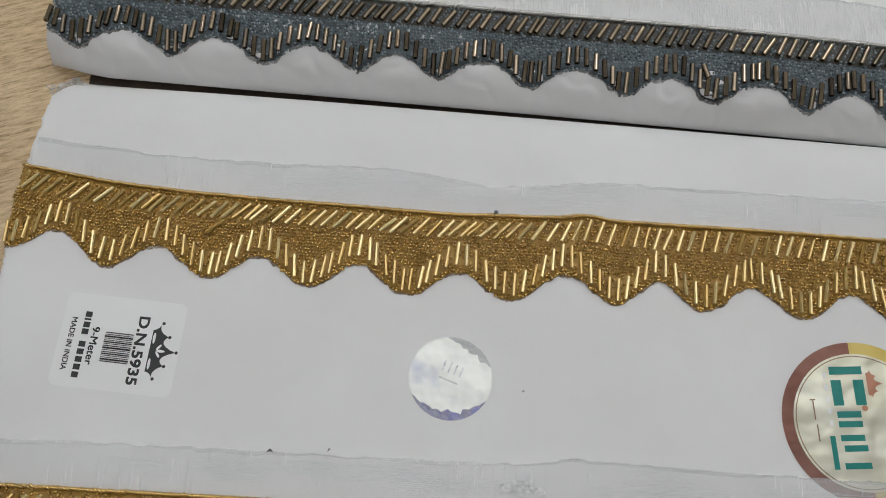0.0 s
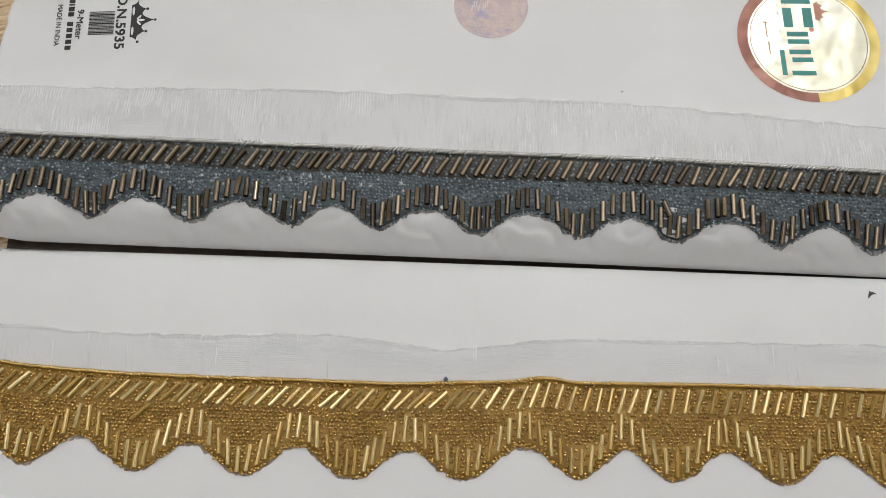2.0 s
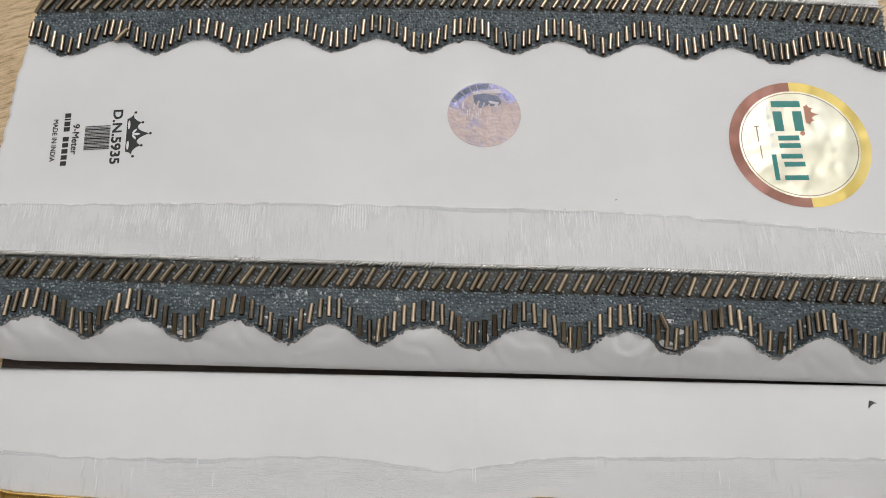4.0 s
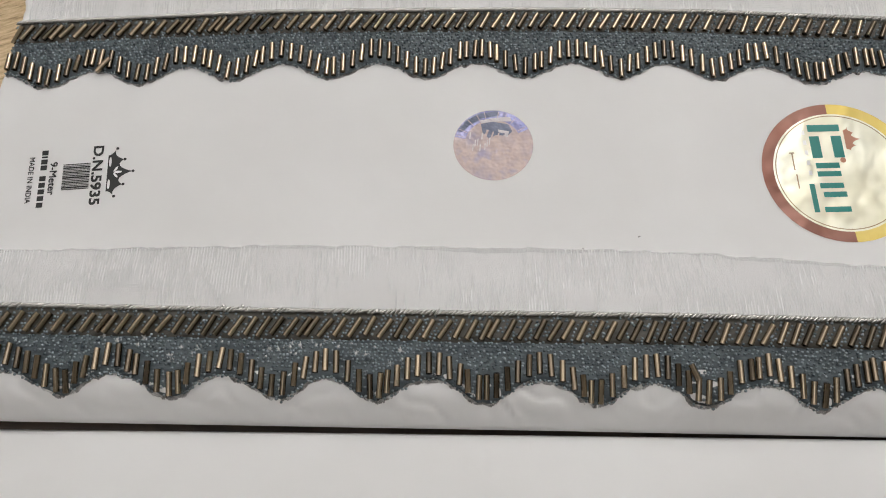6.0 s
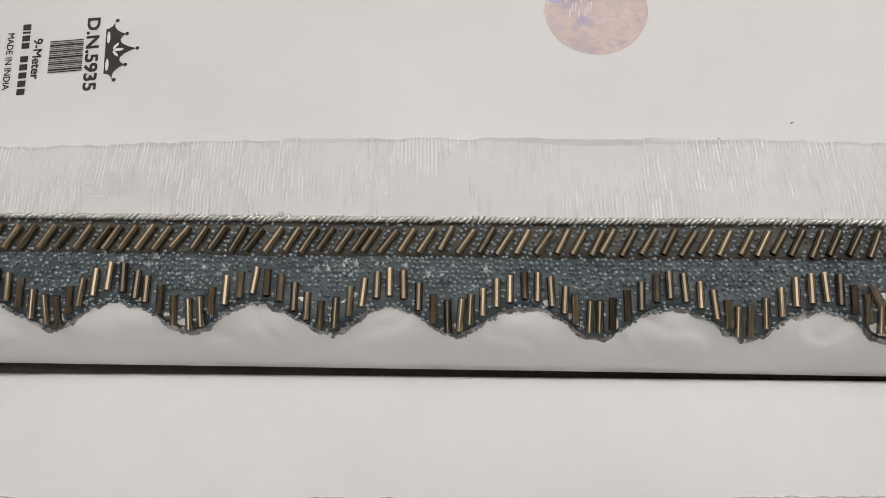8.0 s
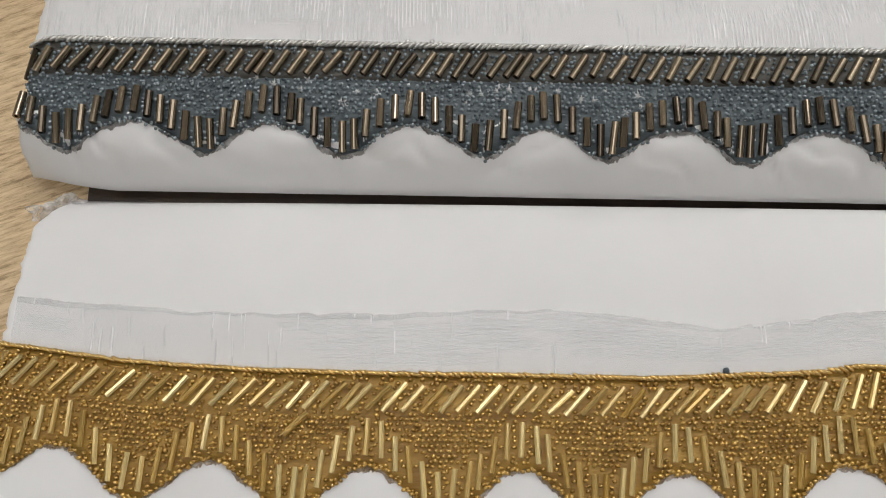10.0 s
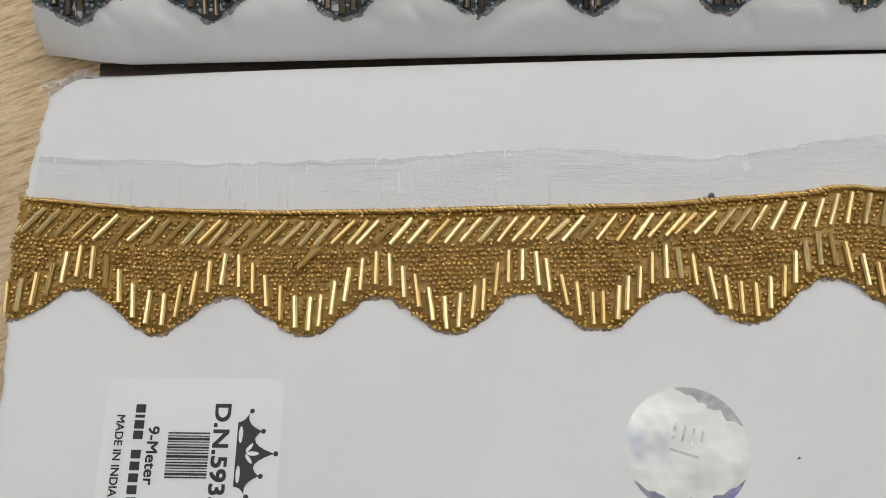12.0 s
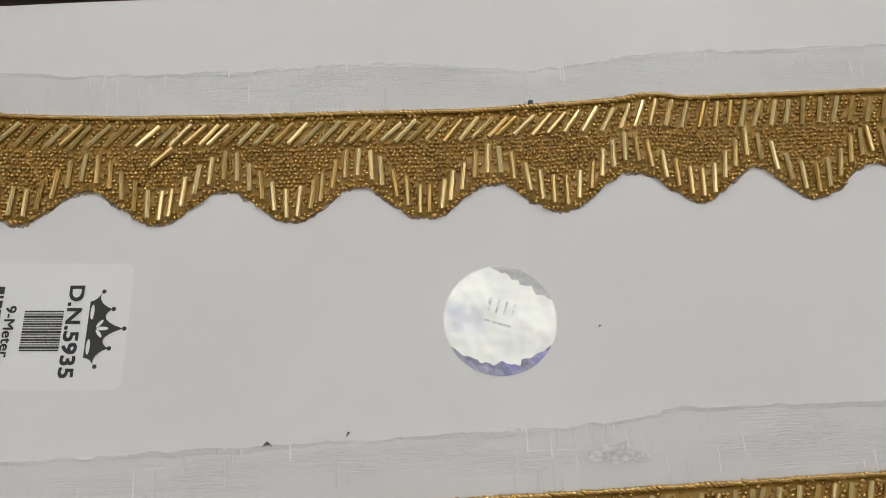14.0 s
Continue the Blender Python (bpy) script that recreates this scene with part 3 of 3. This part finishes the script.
def disc(x, y, a, b, steps=14, turn=0.0):
    c, s = math.cos(turn), math.sin(turn)
    out = []
    for k in range(steps):
        p, q = a * math.cos(2 * math.pi * k / steps), b * math.sin(2 * math.pi * k / steps)
        out.append((x + c * p - s * q, y + s * p + c * q))
    return out


def label_sticker(pack, parent, centre, turn, stock):
    base = ring_mesh("label", 0, 1, 0, 360, 24, 8)
    edge = rounded(36.4, 28.4, 2.2)
    for n, v in enumerate(base.vertices):
        k, s = divmod(n, 25)
        v.co = (edge[s % 24][0] * k / 8, edge[s % 24][1] * k / 8, 0)
    tag = part("label", draped(pack, base, centre, turn, 0.1), stock, parent, "white paper label printed in black")
    ink = lambda name, me, mat=INK, up=0.26: part(name, draped(pack, me, centre, turn, up), mat, tag)
    ink("design_number", lettering("design_number", "D.N.5935", 6.0, -1.2, 20.4, 3.1, 0.26))
    ink("length_text", lettering("length_text", "9-Meter", -7.7, -1.4, 11.4, 2.2, 0.12))
    ink("origin_text", lettering("origin_text", "MADE IN INDIA", -14.7, -1.5, 16.0, 1.6, 0.08))
    for y in (8.7, 6.6, 5.5, 3.4, -0.4, -2.7, -5.0, -7.3, -9.6):
        ink("name_bar", bars("name_bar", [(-11.8, -9.8, y - (0.6 if y == 6.6 else 1.7), y)]))
    widths = [0.3, 0.22, 0.5, 0.22, 0.22, 0.4, 0.22, 0.3, 0.55, 0.22, 0.3, 0.4, 0.22, 0.22, 0.5, 0.3]
    y, rows = 3.2, []
    for n, w in enumerate(widths):
        rows.append((-4.6, 3.9, y - w, y))
        y -= w + (0.22 if n % 3 else 0.34)
    for row in rows:
        ink("barcode_bar", bars("barcode_bar", [row]))
    pts, tips = crown_outline()
    shift = lambda loop: [(x + 9.4, y - 1.0) for x, y in loop]
    ink("crown_print", outline_mesh("crown_print", [shift(pts)] + [shift(disc(x + 0.3, y, 0.5, 0.5)) for x, y in tips]))
    petals = [disc(0.75, 3.9, 0.42, 1.7), disc(0.75, -3.9, 0.42, 1.7), disc(3.4, 0.2, 1.3, 0.42), disc(2.7, 1.3, 1.1, 0.36, 14, 0.9), disc(2.7, -0.9, 1.1, 0.36, 14, -0.9)]
    ink("crown_petal", outline_mesh("crown_petal", [shift(p) for p in petals]), STICKER, 0.32)
    return tag


def hologram(pack, parent, centre, mat, accent, label):
    seal = part("hologram_seal", draped(pack, ring_mesh("hologram_seal", 0.001, 12.5, 0, 360, 64, 8), centre, 0, 0.12), mat, parent, label)
    part("embossed_ring", draped(pack, ring_mesh("embossed_ring", 8.7, 8.95, 0, 360, 64, 1), centre, 0, 0.2), mat, seal)
    if accent is RAY_FOIL:
        # shimmer and glints that would shift with the view, painted as coloured patches
        part("blue_crescent", draped(pack, ring_mesh("blue_crescent", 8.9, 12.4, 25, 165, 40, 3), centre, 0, 0.16), accent, seal, "painted bluish rainbow glint, crescent shaped")
        for n in range(22):
            a = n * 360 / 22 + 3 * math.sin(n * 2.3)
            part("embossed_ray", draped(pack, ring_mesh("embossed_ray", 9.2, 12.1, a, a + 1.2, 1, 2), centre, 0, 0.2), mat, seal)
        for name, loop, stuff, words in (
                ("slate_patch", [(-3.6, 7.6), (0.2, 8.3), (5.0, 7.2), (6.2, 4.6), (4.6, 3.0), (1.0, 3.4), (-1.2, 2.2), (-3.2, 4.4)], SLATE_FOIL, "painted dark slate glint"),
                ("slate_crescent", [(-11.2, 5.2), (-8.6, 8.6), (-4.6, 11.3), (1.8, 12.2), (2.4, 10.3), (-3.2, 9.6), (-7.4, 7.0), (-9.4, 4.8)], SLATE_FOIL, "painted dark slate glint"),
                ("pale_arc", [(-3.8, 8.9), (0.6, 9.6), (5.6, 9.9), (6.2, 8.2), (0.8, 8.3), (-3.4, 7.8)], PALE_HOLO, "painted pale blue glint"),
                ("pale_glint", [(1.6, 5.4), (5.2, 4.6), (4.6, 2.6), (3.6, 2.9), (3.8, 3.9), (2.0, 4.3)], PALE_HOLO, "painted pale glint")):
            part(name, draped(pack, outline_mesh(name, [loop]), centre, 0, 0.18 if stuff is SLATE_FOIL else 0.21), stuff, seal, words)
        for n in range(9):
            x, y = -7.2 + 0.75 * n, 4.6 - 4.5 * abs(math.sin(n * 1.9))
            streak = [(x, y), (x + 0.45, y + 0.2), (x + 0.1, y - 2.4), (x - 0.25, y - 2.3)]
            part("pale_streak", draped(pack, outline_mesh("pale_streak", [streak]), centre, 0, 0.21), PALE_HOLO, seal)
    if accent is DULL_FOIL:
        # the seal's violet shimmer and dark reflection, painted as fixed foil patches
        for name, a0, a1, deep, stuff, words in (("violet_glint", 205, 330, 3.2, VIOLET_FOIL, "painted bluish rainbow glint, crescent shaped"), ("dull_patch", 18, 96, 3.6, REFLECTION_FOIL, "grey patch painted as a dark reflection")):
            arc = [(radians(a0 + (a1 - a0) * k / 24), 12.4) for k in range(25)]
            arc += [(radians(a0 + (a1 - a0) * k / 24), 12.35 - deep * math.sin(math.pi * k / 24) ** 0.8 * (0.75 + 0.5 * noise.noise(Vector((k * 0.6, a0, 0.3))))) for k in range(23, 0, -1)]
            glint = outline_mesh(name, [[(q * math.cos(t), q * math.sin(t)) for t, q in arc]])
            part(name, draped(pack, glint, centre, 0, 0.18), stuff, seal, words)
    for row in [(-4.5, -1.2, 2.0, 2.6), (-4.5, -1.2, 0.2, 0.7), (-4.5, -1.2, -1.6, -1.1), (-4.5, -1.2, -3.6, -2.9), (0.6, 1.1, -3.4, 2.6)]:
        part("embossed_bar", draped(pack, bars("embossed_bar", [row]), centre, -110, 0.2), mat if accent is RAY_FOIL else accent, seal)
    return seal


def brand_seal(pack, parent, centre, turn):
    seal = part("brand_seal", draped(pack, ring_mesh("brand_seal", 0.001, 20.2, 0, 360, 72, 10), centre, turn, 0.12), PALE_FOIL, parent, "round pale gold foil seal with teal shapes")
    put = lambda name, me, mat, up, label="": part(name, draped(pack, me, centre, turn, up), mat, seal, label)
    put("bronze_rim", ring_mesh("bronze_rim", 20.2, 23.7, 91, 271, 48, 3), BRONZE_FOIL, 0.12, "bronze foil half rim")
    put("gold_rim", ring_mesh("gold_rim", 20.2, 23.7, -89, 91, 48, 3), YELLOW_FOIL, 0.12, "yellow gold foil half rim")
    put("fine_ring", ring_mesh("fine_ring", 19.3, 19.6, 0, 360, 72, 1), BROWN_INK, 0.17)
    teal = [(-7.5, 2.4, 14.0, 16.4), (-7.5, -4.4, 4.8, 12.4), (-0.8, 2.4, 4.8, 12.4), (-7.0, 0.2, 1.2, 3.1), (-7.0, 0.2, -1.6, 0.2), (-7.0, 0.2, -5.6, -3.8),
            (-6.4, 0.6, -8.6, -6.8), (-10.2, -8.6, -13.6, -4.0), (-7.0, 0.9, -13.6, -11.8)]
    for block in teal:
        put("teal_block", bars("teal_block", [block]), TEAL, 0.18, "teal printed block")
    pts, tips = crown_outline()
    crown = [(3.4 + 0.62 * x, 11.0 + 0.52 * y) for x, y in pts]
    put("rust_crown", outline_mesh("rust_crown", [crown, disc(1.6, 3.9, 0.9, 0.9)]), RUST, 0.18)
    put("script_bar", bars("script_bar", [(-13.6, -13.2, -5.5, -0.6), (-13.9, -13.5, 0.8, 6.5), (-14.6, -12.9, 6.5, 6.9)]), BROWN_INK, 0.18)
    put("pale_bar", bars("pale_bar", [(-9.6, -8.6, y, y + 1.5) for y in (13, 9.5, 6, 2.5, -1)]), STICKER, 0.18)
    return seal


# ---- the dark strip that puts shade into the gap between the packs ----
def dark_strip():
    """A thin flat strip with a slightly uneven edge, dark to stand for the gap's shade."""
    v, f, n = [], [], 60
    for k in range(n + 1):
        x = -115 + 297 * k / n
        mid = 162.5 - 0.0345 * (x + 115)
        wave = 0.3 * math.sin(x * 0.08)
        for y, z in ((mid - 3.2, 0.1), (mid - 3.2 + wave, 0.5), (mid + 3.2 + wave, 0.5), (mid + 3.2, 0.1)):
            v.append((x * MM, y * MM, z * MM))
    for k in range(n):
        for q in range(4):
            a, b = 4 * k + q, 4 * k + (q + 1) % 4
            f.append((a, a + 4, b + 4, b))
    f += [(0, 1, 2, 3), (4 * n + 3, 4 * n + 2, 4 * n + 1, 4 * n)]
    tagged(part("dark_strip", mesh("dark_strip", v, f, False), GAP_SHADE, None, "thin dark strip added as shade between the packs"), category="strip")


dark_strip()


# ---- the grey pack ----
GREY_TIPS = [-145.8, -115.5, -84.5, -53.3, -22.3, 4.6, 35.8, 66.5, 96.8, 127.9, 156.5, 186.8]


def grey_puffs(x, e):
    """Loose card swelling out under every arch, creased from tip to rim."""
    n = float(np.interp(x, GREY_TIPS, range(len(GREY_TIPS))))
    arch, off = math.floor(n), 2 * (n - math.floor(n)) - 1
    size = 0.75 + 0.5 * math.sin(arch * 2.4 + 0.8)
    off += 0.22 * math.sin(arch * 1.7) + 0.035 * (e - 9)
    r2 = (off / 0.95) ** 2 + ((e - 8.8 - 0.8 * math.sin(arch * 3.1)) / 6.4) ** 2
    swell = (0.9 + 0.7 * size) * max(0.0, 1 - r2) ** 0.5
    fold = abs(noise.noise(Vector((x * 0.095, e * 0.13, 7.7))))
    fade = min(e / 3, 1) * max(0.0, 1 - max(e - 9, 0) / 14)
    d = (x - 37.5) - 0.9 * (9 - e)
    pinch = (0.8 * math.exp(-((d - 1.6) / 1.3) ** 2) - 0.9 * math.exp(-(d / 0.7) ** 2)) * math.exp(-((e - 6) / 4) ** 2)
    return swell + pinch + fade * 3.4 * (min(fold, 0.2) - 0.13)


def no_puffs(x, e):
    return 0.0


GREY = Pack([(-128.5, 164.2), (181, 152.0), (185.5, 321.5), (-115.5, 333.5)], 13.6, ((1.8, 2.2), (1.8, 2.2), (16, 11.4), (6, 5)), grey_puffs, 1.0, 0.0, 0.6, (3.6, 32.0, 24.0), 3.4)
GOLD = Pack([(-129, -12), (181, -14), (181, 151.7), (-124.5, 161.8)], 12.0, ((1.8, 2.2), (1.8, 2.2), (8, 5), (25, 9.0)), no_puffs, 5.0, 3.5)


def grey_tilt(x):
    return 33 - 4 * min(1.0, max(0.0, (x - 20) / 80))


def gold_tilt(x):
    """The slanting beads stand steeper past the sewn joint."""
    return 43 - 24 * min(1.0, max(0.0, (x - 28) / 30))


GREY_TUBE_MESH = round_tube_mesh("grey_tube", 0.88 * MM, 6.2 * MM, 16)
GOLD_TUBE_MESH = tube_mesh("gold_tube", 0.6 * MM, 6.2 * MM)

grey_pack = tagged(new("lace_pack"), "white card pack wound with grey beaded lace, on oak table", "lace pack", "lace packs")
part("card", GREY.card(), PAPER, grey_pack, "soft white card, creased along its edge")
GREY_SET = (GREY_TUBE, GREY_SEED, GREY_CORD, GREY_CLOTH)
grey_low = Lace(GREY, [(-130, 195.6), (-120, 195.0), (-90, 193.6), (-60, 192.2), (-30, 190.8), (0, 189.7), (30, 188.5), (60, 187.4), (90, 186.2), (120, 184.8), (150, 183.2), (190, 180.6)],
                [(-130, 212.5), (-26, 211.8), (29.5, 210.1), (84.8, 207.1), (121.4, 203.7), (170, 198.1), (190, 196.2)],
                GREY_TIPS, 24.4, 18.8, (-126.5, 183.5), 11)
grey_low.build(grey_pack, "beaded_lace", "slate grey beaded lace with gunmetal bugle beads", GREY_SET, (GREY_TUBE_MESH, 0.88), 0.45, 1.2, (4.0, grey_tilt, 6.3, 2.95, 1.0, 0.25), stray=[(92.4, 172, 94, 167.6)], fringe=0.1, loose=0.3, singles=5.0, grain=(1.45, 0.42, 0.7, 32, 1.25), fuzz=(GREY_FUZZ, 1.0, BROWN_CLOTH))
grey_low.net_tape(grey_pack, "sheer white net tape above the grey lace", 0.75, 2)
grey_high = Lace(GREY, [(-126, 295.2), (-121.5, 295.9), (-30.6, 297.3), (52, 295.4), (114, 292.5), (183, 286.5), (192, 285.5)],
                 [(-126, 312), (0, 313), (100, 309), (192, 302)],
                 [-134, -104.2, -73.3, -43.2, -11.0, 20.1, 52.2, 83.2, 113, 144.4, 179.4, 208], 25.9, 20.2, (-118.5, 186.0), 12)
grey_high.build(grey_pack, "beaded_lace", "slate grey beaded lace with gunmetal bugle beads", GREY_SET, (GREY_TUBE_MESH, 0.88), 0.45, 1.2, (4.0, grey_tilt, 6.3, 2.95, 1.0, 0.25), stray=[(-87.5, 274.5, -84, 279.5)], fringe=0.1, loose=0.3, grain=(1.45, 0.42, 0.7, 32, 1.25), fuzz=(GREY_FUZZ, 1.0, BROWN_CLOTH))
grey_high.net_tape(grey_pack, "sheer white net tape above the grey lace", 0.75, 2)
label_sticker(GREY, grey_pack, (-89.4, 238.7), 3.0, PAPER)
hologram(GREY, grey_pack, (40.9, 244.8), PINK_HOLO, RAY_FOIL, "round pinkish hologram foil seal")
brand_seal(GREY, grey_pack, (146.6, 232.4), 0)

# ---- the gold pack ----
gold_pack = tagged(new("lace_pack"), "white card pack wound with gold beaded lace, on oak table", "lace pack", "lace packs")
part("card", GOLD.card(), PAPER, gold_pack, "soft smooth white card")
GOLD_SET = (GOLD_TUBE, GOLD_SEED, GOLD_CORD, GOLD_CLOTH)
gold_high = Lace(GOLD, [(-130, 127.2), (-123.8, 126.0), (-96, 121.8), (-71, 119.8), (-41.6, 118.5), (-22, 118.0), (12, 116.8), (48, 117.6), (55.4, 119.4), (62, 117.3), (101.8, 117.0), (149.7, 115.7), (190, 114.5)],
                 [(-130, 136.6), (-122.4, 136.4), (-84, 132.2), (-46.7, 131.2), (-9.7, 131.6), (10, 129.5), (26.4, 126.8), (38.7, 128.0), (59.4, 130.4), (100, 130), (190, 128)],
                 [-156, -125, -94, -62, -31, -0.6, 31, 63.4, 90.7, 121.5, 152, 183, 214], 26.6, 18.2, (-126.5, 182.5), 13, 0.35)
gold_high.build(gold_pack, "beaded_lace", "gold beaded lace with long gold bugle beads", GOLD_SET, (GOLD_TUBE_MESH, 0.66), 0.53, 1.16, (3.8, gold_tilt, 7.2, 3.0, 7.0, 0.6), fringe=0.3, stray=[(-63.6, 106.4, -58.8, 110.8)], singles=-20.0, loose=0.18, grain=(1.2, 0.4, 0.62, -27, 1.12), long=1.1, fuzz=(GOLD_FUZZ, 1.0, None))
gold_high.net_tape(gold_pack, "sheer white net tape above the gold lace", 0.09, 12)
gold_low = Lace(GOLD, [(-134, 28.5), (24.2, 27.6), (92, 27.3), (190, 26)], [(-134, 41), (-57, 41.5), (-20, 41.1), (38, 41.4), (50, 43.6), (95, 42.2), (190, 41)],
                [-150, -119, -88, -57, -26, 5, 36, 67, 98, 129, 160, 191], 26.6, 18.2, (-130, 182.5), 14, 0.35)
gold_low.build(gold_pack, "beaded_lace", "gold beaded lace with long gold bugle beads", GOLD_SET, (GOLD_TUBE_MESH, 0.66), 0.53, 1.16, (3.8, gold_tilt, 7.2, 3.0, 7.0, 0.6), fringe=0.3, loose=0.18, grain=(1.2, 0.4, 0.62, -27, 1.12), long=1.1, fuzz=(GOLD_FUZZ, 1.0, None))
gold_low.net_tape(gold_pack, "sheer white net tape above the gold lace", 0.09, 12)
label_sticker(GOLD, gold_pack, (-85.4, 70.3), -3.6, STICKER)
hologram(GOLD, gold_pack, (14.1, 65.2), SILVER_HOLO, DULL_FOIL, "round silver hologram foil seal")
brand_seal(GOLD, gold_pack, (136.2, 58.8), 4)


# ---- small loose bits ----
def lint(pack, x, y, size, turn, lift=0.25):
    v, f = [], []
    for k in range(5):
        q = k / 4 - 0.5
        w = size * 0.22 * (1 - 1.6 * abs(q))
        px, py = x + size * q * math.cos(turn), y + size * q * math.sin(turn) + 0.25 * size * math.cos(q * 4)
        for dx, dz in ((-w, 0), (0, 1.2 * w), (w, 0)):
            v.append(pack.place(px - dx * math.sin(turn), py + dx * math.cos(turn), lift + dz))
    for k in range(4):
        a = 3 * k
        f += [(a, a + 1, a + 4, a + 3), (a + 1, a + 2, a + 5, a + 4), (a + 2, a, a + 3, a + 5)]
    return tagged(part("lint_speck", mesh("lint_speck", v, f), LINT, None, "tiny dark speck of lint on the white card"), category="lint", group="lint specks")


for x, y, s, a in [(155.8, 145.2, 3.2, 0.5), (35.9, 62.4, 0.9, 0.3), (-37.0, 41.2, 2.2, 0.0), (-20.0, 42.6, 1.2, 0.8)]:
    lint(GOLD, x, y, s, a)
for x, y, s, a in [(83.0, 212.0, 0.9, 0.4), (66.0, 208.5, 0.8, 0.1)]:
    lint(GREY, x, y, s, a)


def flecks(lace, parent):
    """Pale tufts of fibre caught between the beads."""
    r = random.Random(5)
    for n in range(40):
        x = r.gauss(-25, 24)
        y, size, turn = lace.chain(x) - r.uniform(8, 15), r.uniform(0.5, 1.4), r.uniform(0, 6.28)
        v, points = [lace.bed.place(x, y, 0.8)], 2 * r.randint(5, 8)
        for k in range(points):
            a = turn + 2 * math.pi * k / points
            reach = size * (r.uniform(0.55, 1.2) if k % 2 else r.uniform(0.12, 0.4))
            v.append(lace.bed.place(x + reach * math.cos(a), y + reach * math.sin(a), 0.5 + 0.3 * (k % 2)))
        f = [(0, 1 + k, 1 + (k + 1) % points) for k in range(points)]
        part("fibre_tuft", mesh("fibre_tuft", v, f), SMUDGE, parent, "stray pale fibre tuft")


flecks(grey_low, grey_pack)


def stray_bead(lace, parent, x, off, r, mat, label):
    """A single bead caught on the trimming."""
    me = mesh("stray_bead", *bead_shape(r * MM, r * MM, 0.85 * r * MM, 10, 7))
    part("stray_bead", me, mat, parent, label, Matrix.Translation(lace.bed.place(x, lace.chain(x) + off, 0.4 + r)))


stray_bead(gold_high, gold_pack, 26.0, 1.0, 0.7, GREY_CLOTH, "dull grey bead caught on the cord")
stray_bead(grey_low, grey_pack, 3.0, -13.6, 0.85, GREY_CLOTH, "dark bead among the slate beads")
for x, off in ((-38.5, 0.9), (-33.0, 1.0), (-31.2, 0.6)):
    stray_bead(grey_low, grey_pack, x, off, 0.6, GREY_CORD, "silver bead loose on the cord")


def film_scrap(name, x0, y0, w, h, z, rise, mat, label, category):
    """A torn, crumpled scrap with a ragged outline."""
    v, f, rings, around = [((x0 + w / 2) * MM, (y0 + h / 2) * MM, (z + rise * 0.5) * MM)], [], 5, 30
    for k in range(1, rings + 1):
        for a in range(around):
            t = 2 * math.pi * a / around
            reach = k / rings * (0.75 + 0.6 * noise.noise(Vector((1.7 * math.cos(t), 1.7 * math.sin(t), x0))))
            px, py = x0 + w / 2 * (1 + reach * math.cos(t)), y0 + h / 2 * (1 + reach * math.sin(t))
            lift = rise * (0.2 + abs(noise.noise(Vector((px * 0.35, py * 0.5, 2.2))))) * (1 - 0.6 * k / rings)
            v.append((px * MM, py * MM, (z + lift) * MM))
    for a in range(around):
        b = (a + 1) % around
        f.append((0, 1 + a, 1 + b))
        for k in range(rings - 1):
            f.append((1 + k * around + a, 1 + (k + 1) * around + a, 1 + (k + 1) * around + b, 1 + k * around + b))
    return tagged(part(name, mesh(name, v, f, mat is FLAKE), mat, None, label), category=category)


film_scrap("film_scrap", -131, 155.5, 19, 9.0, 0.2, 4.5, TORN, "crumpled clear plastic film scrap on the table", "plastic scrap")
film_scrap("plastic_flake", 29, 32.0, 13, 6.0, 12.8, 0.9, FLAKE, "small crumpled white plastic flake on the net", "plastic scrap")
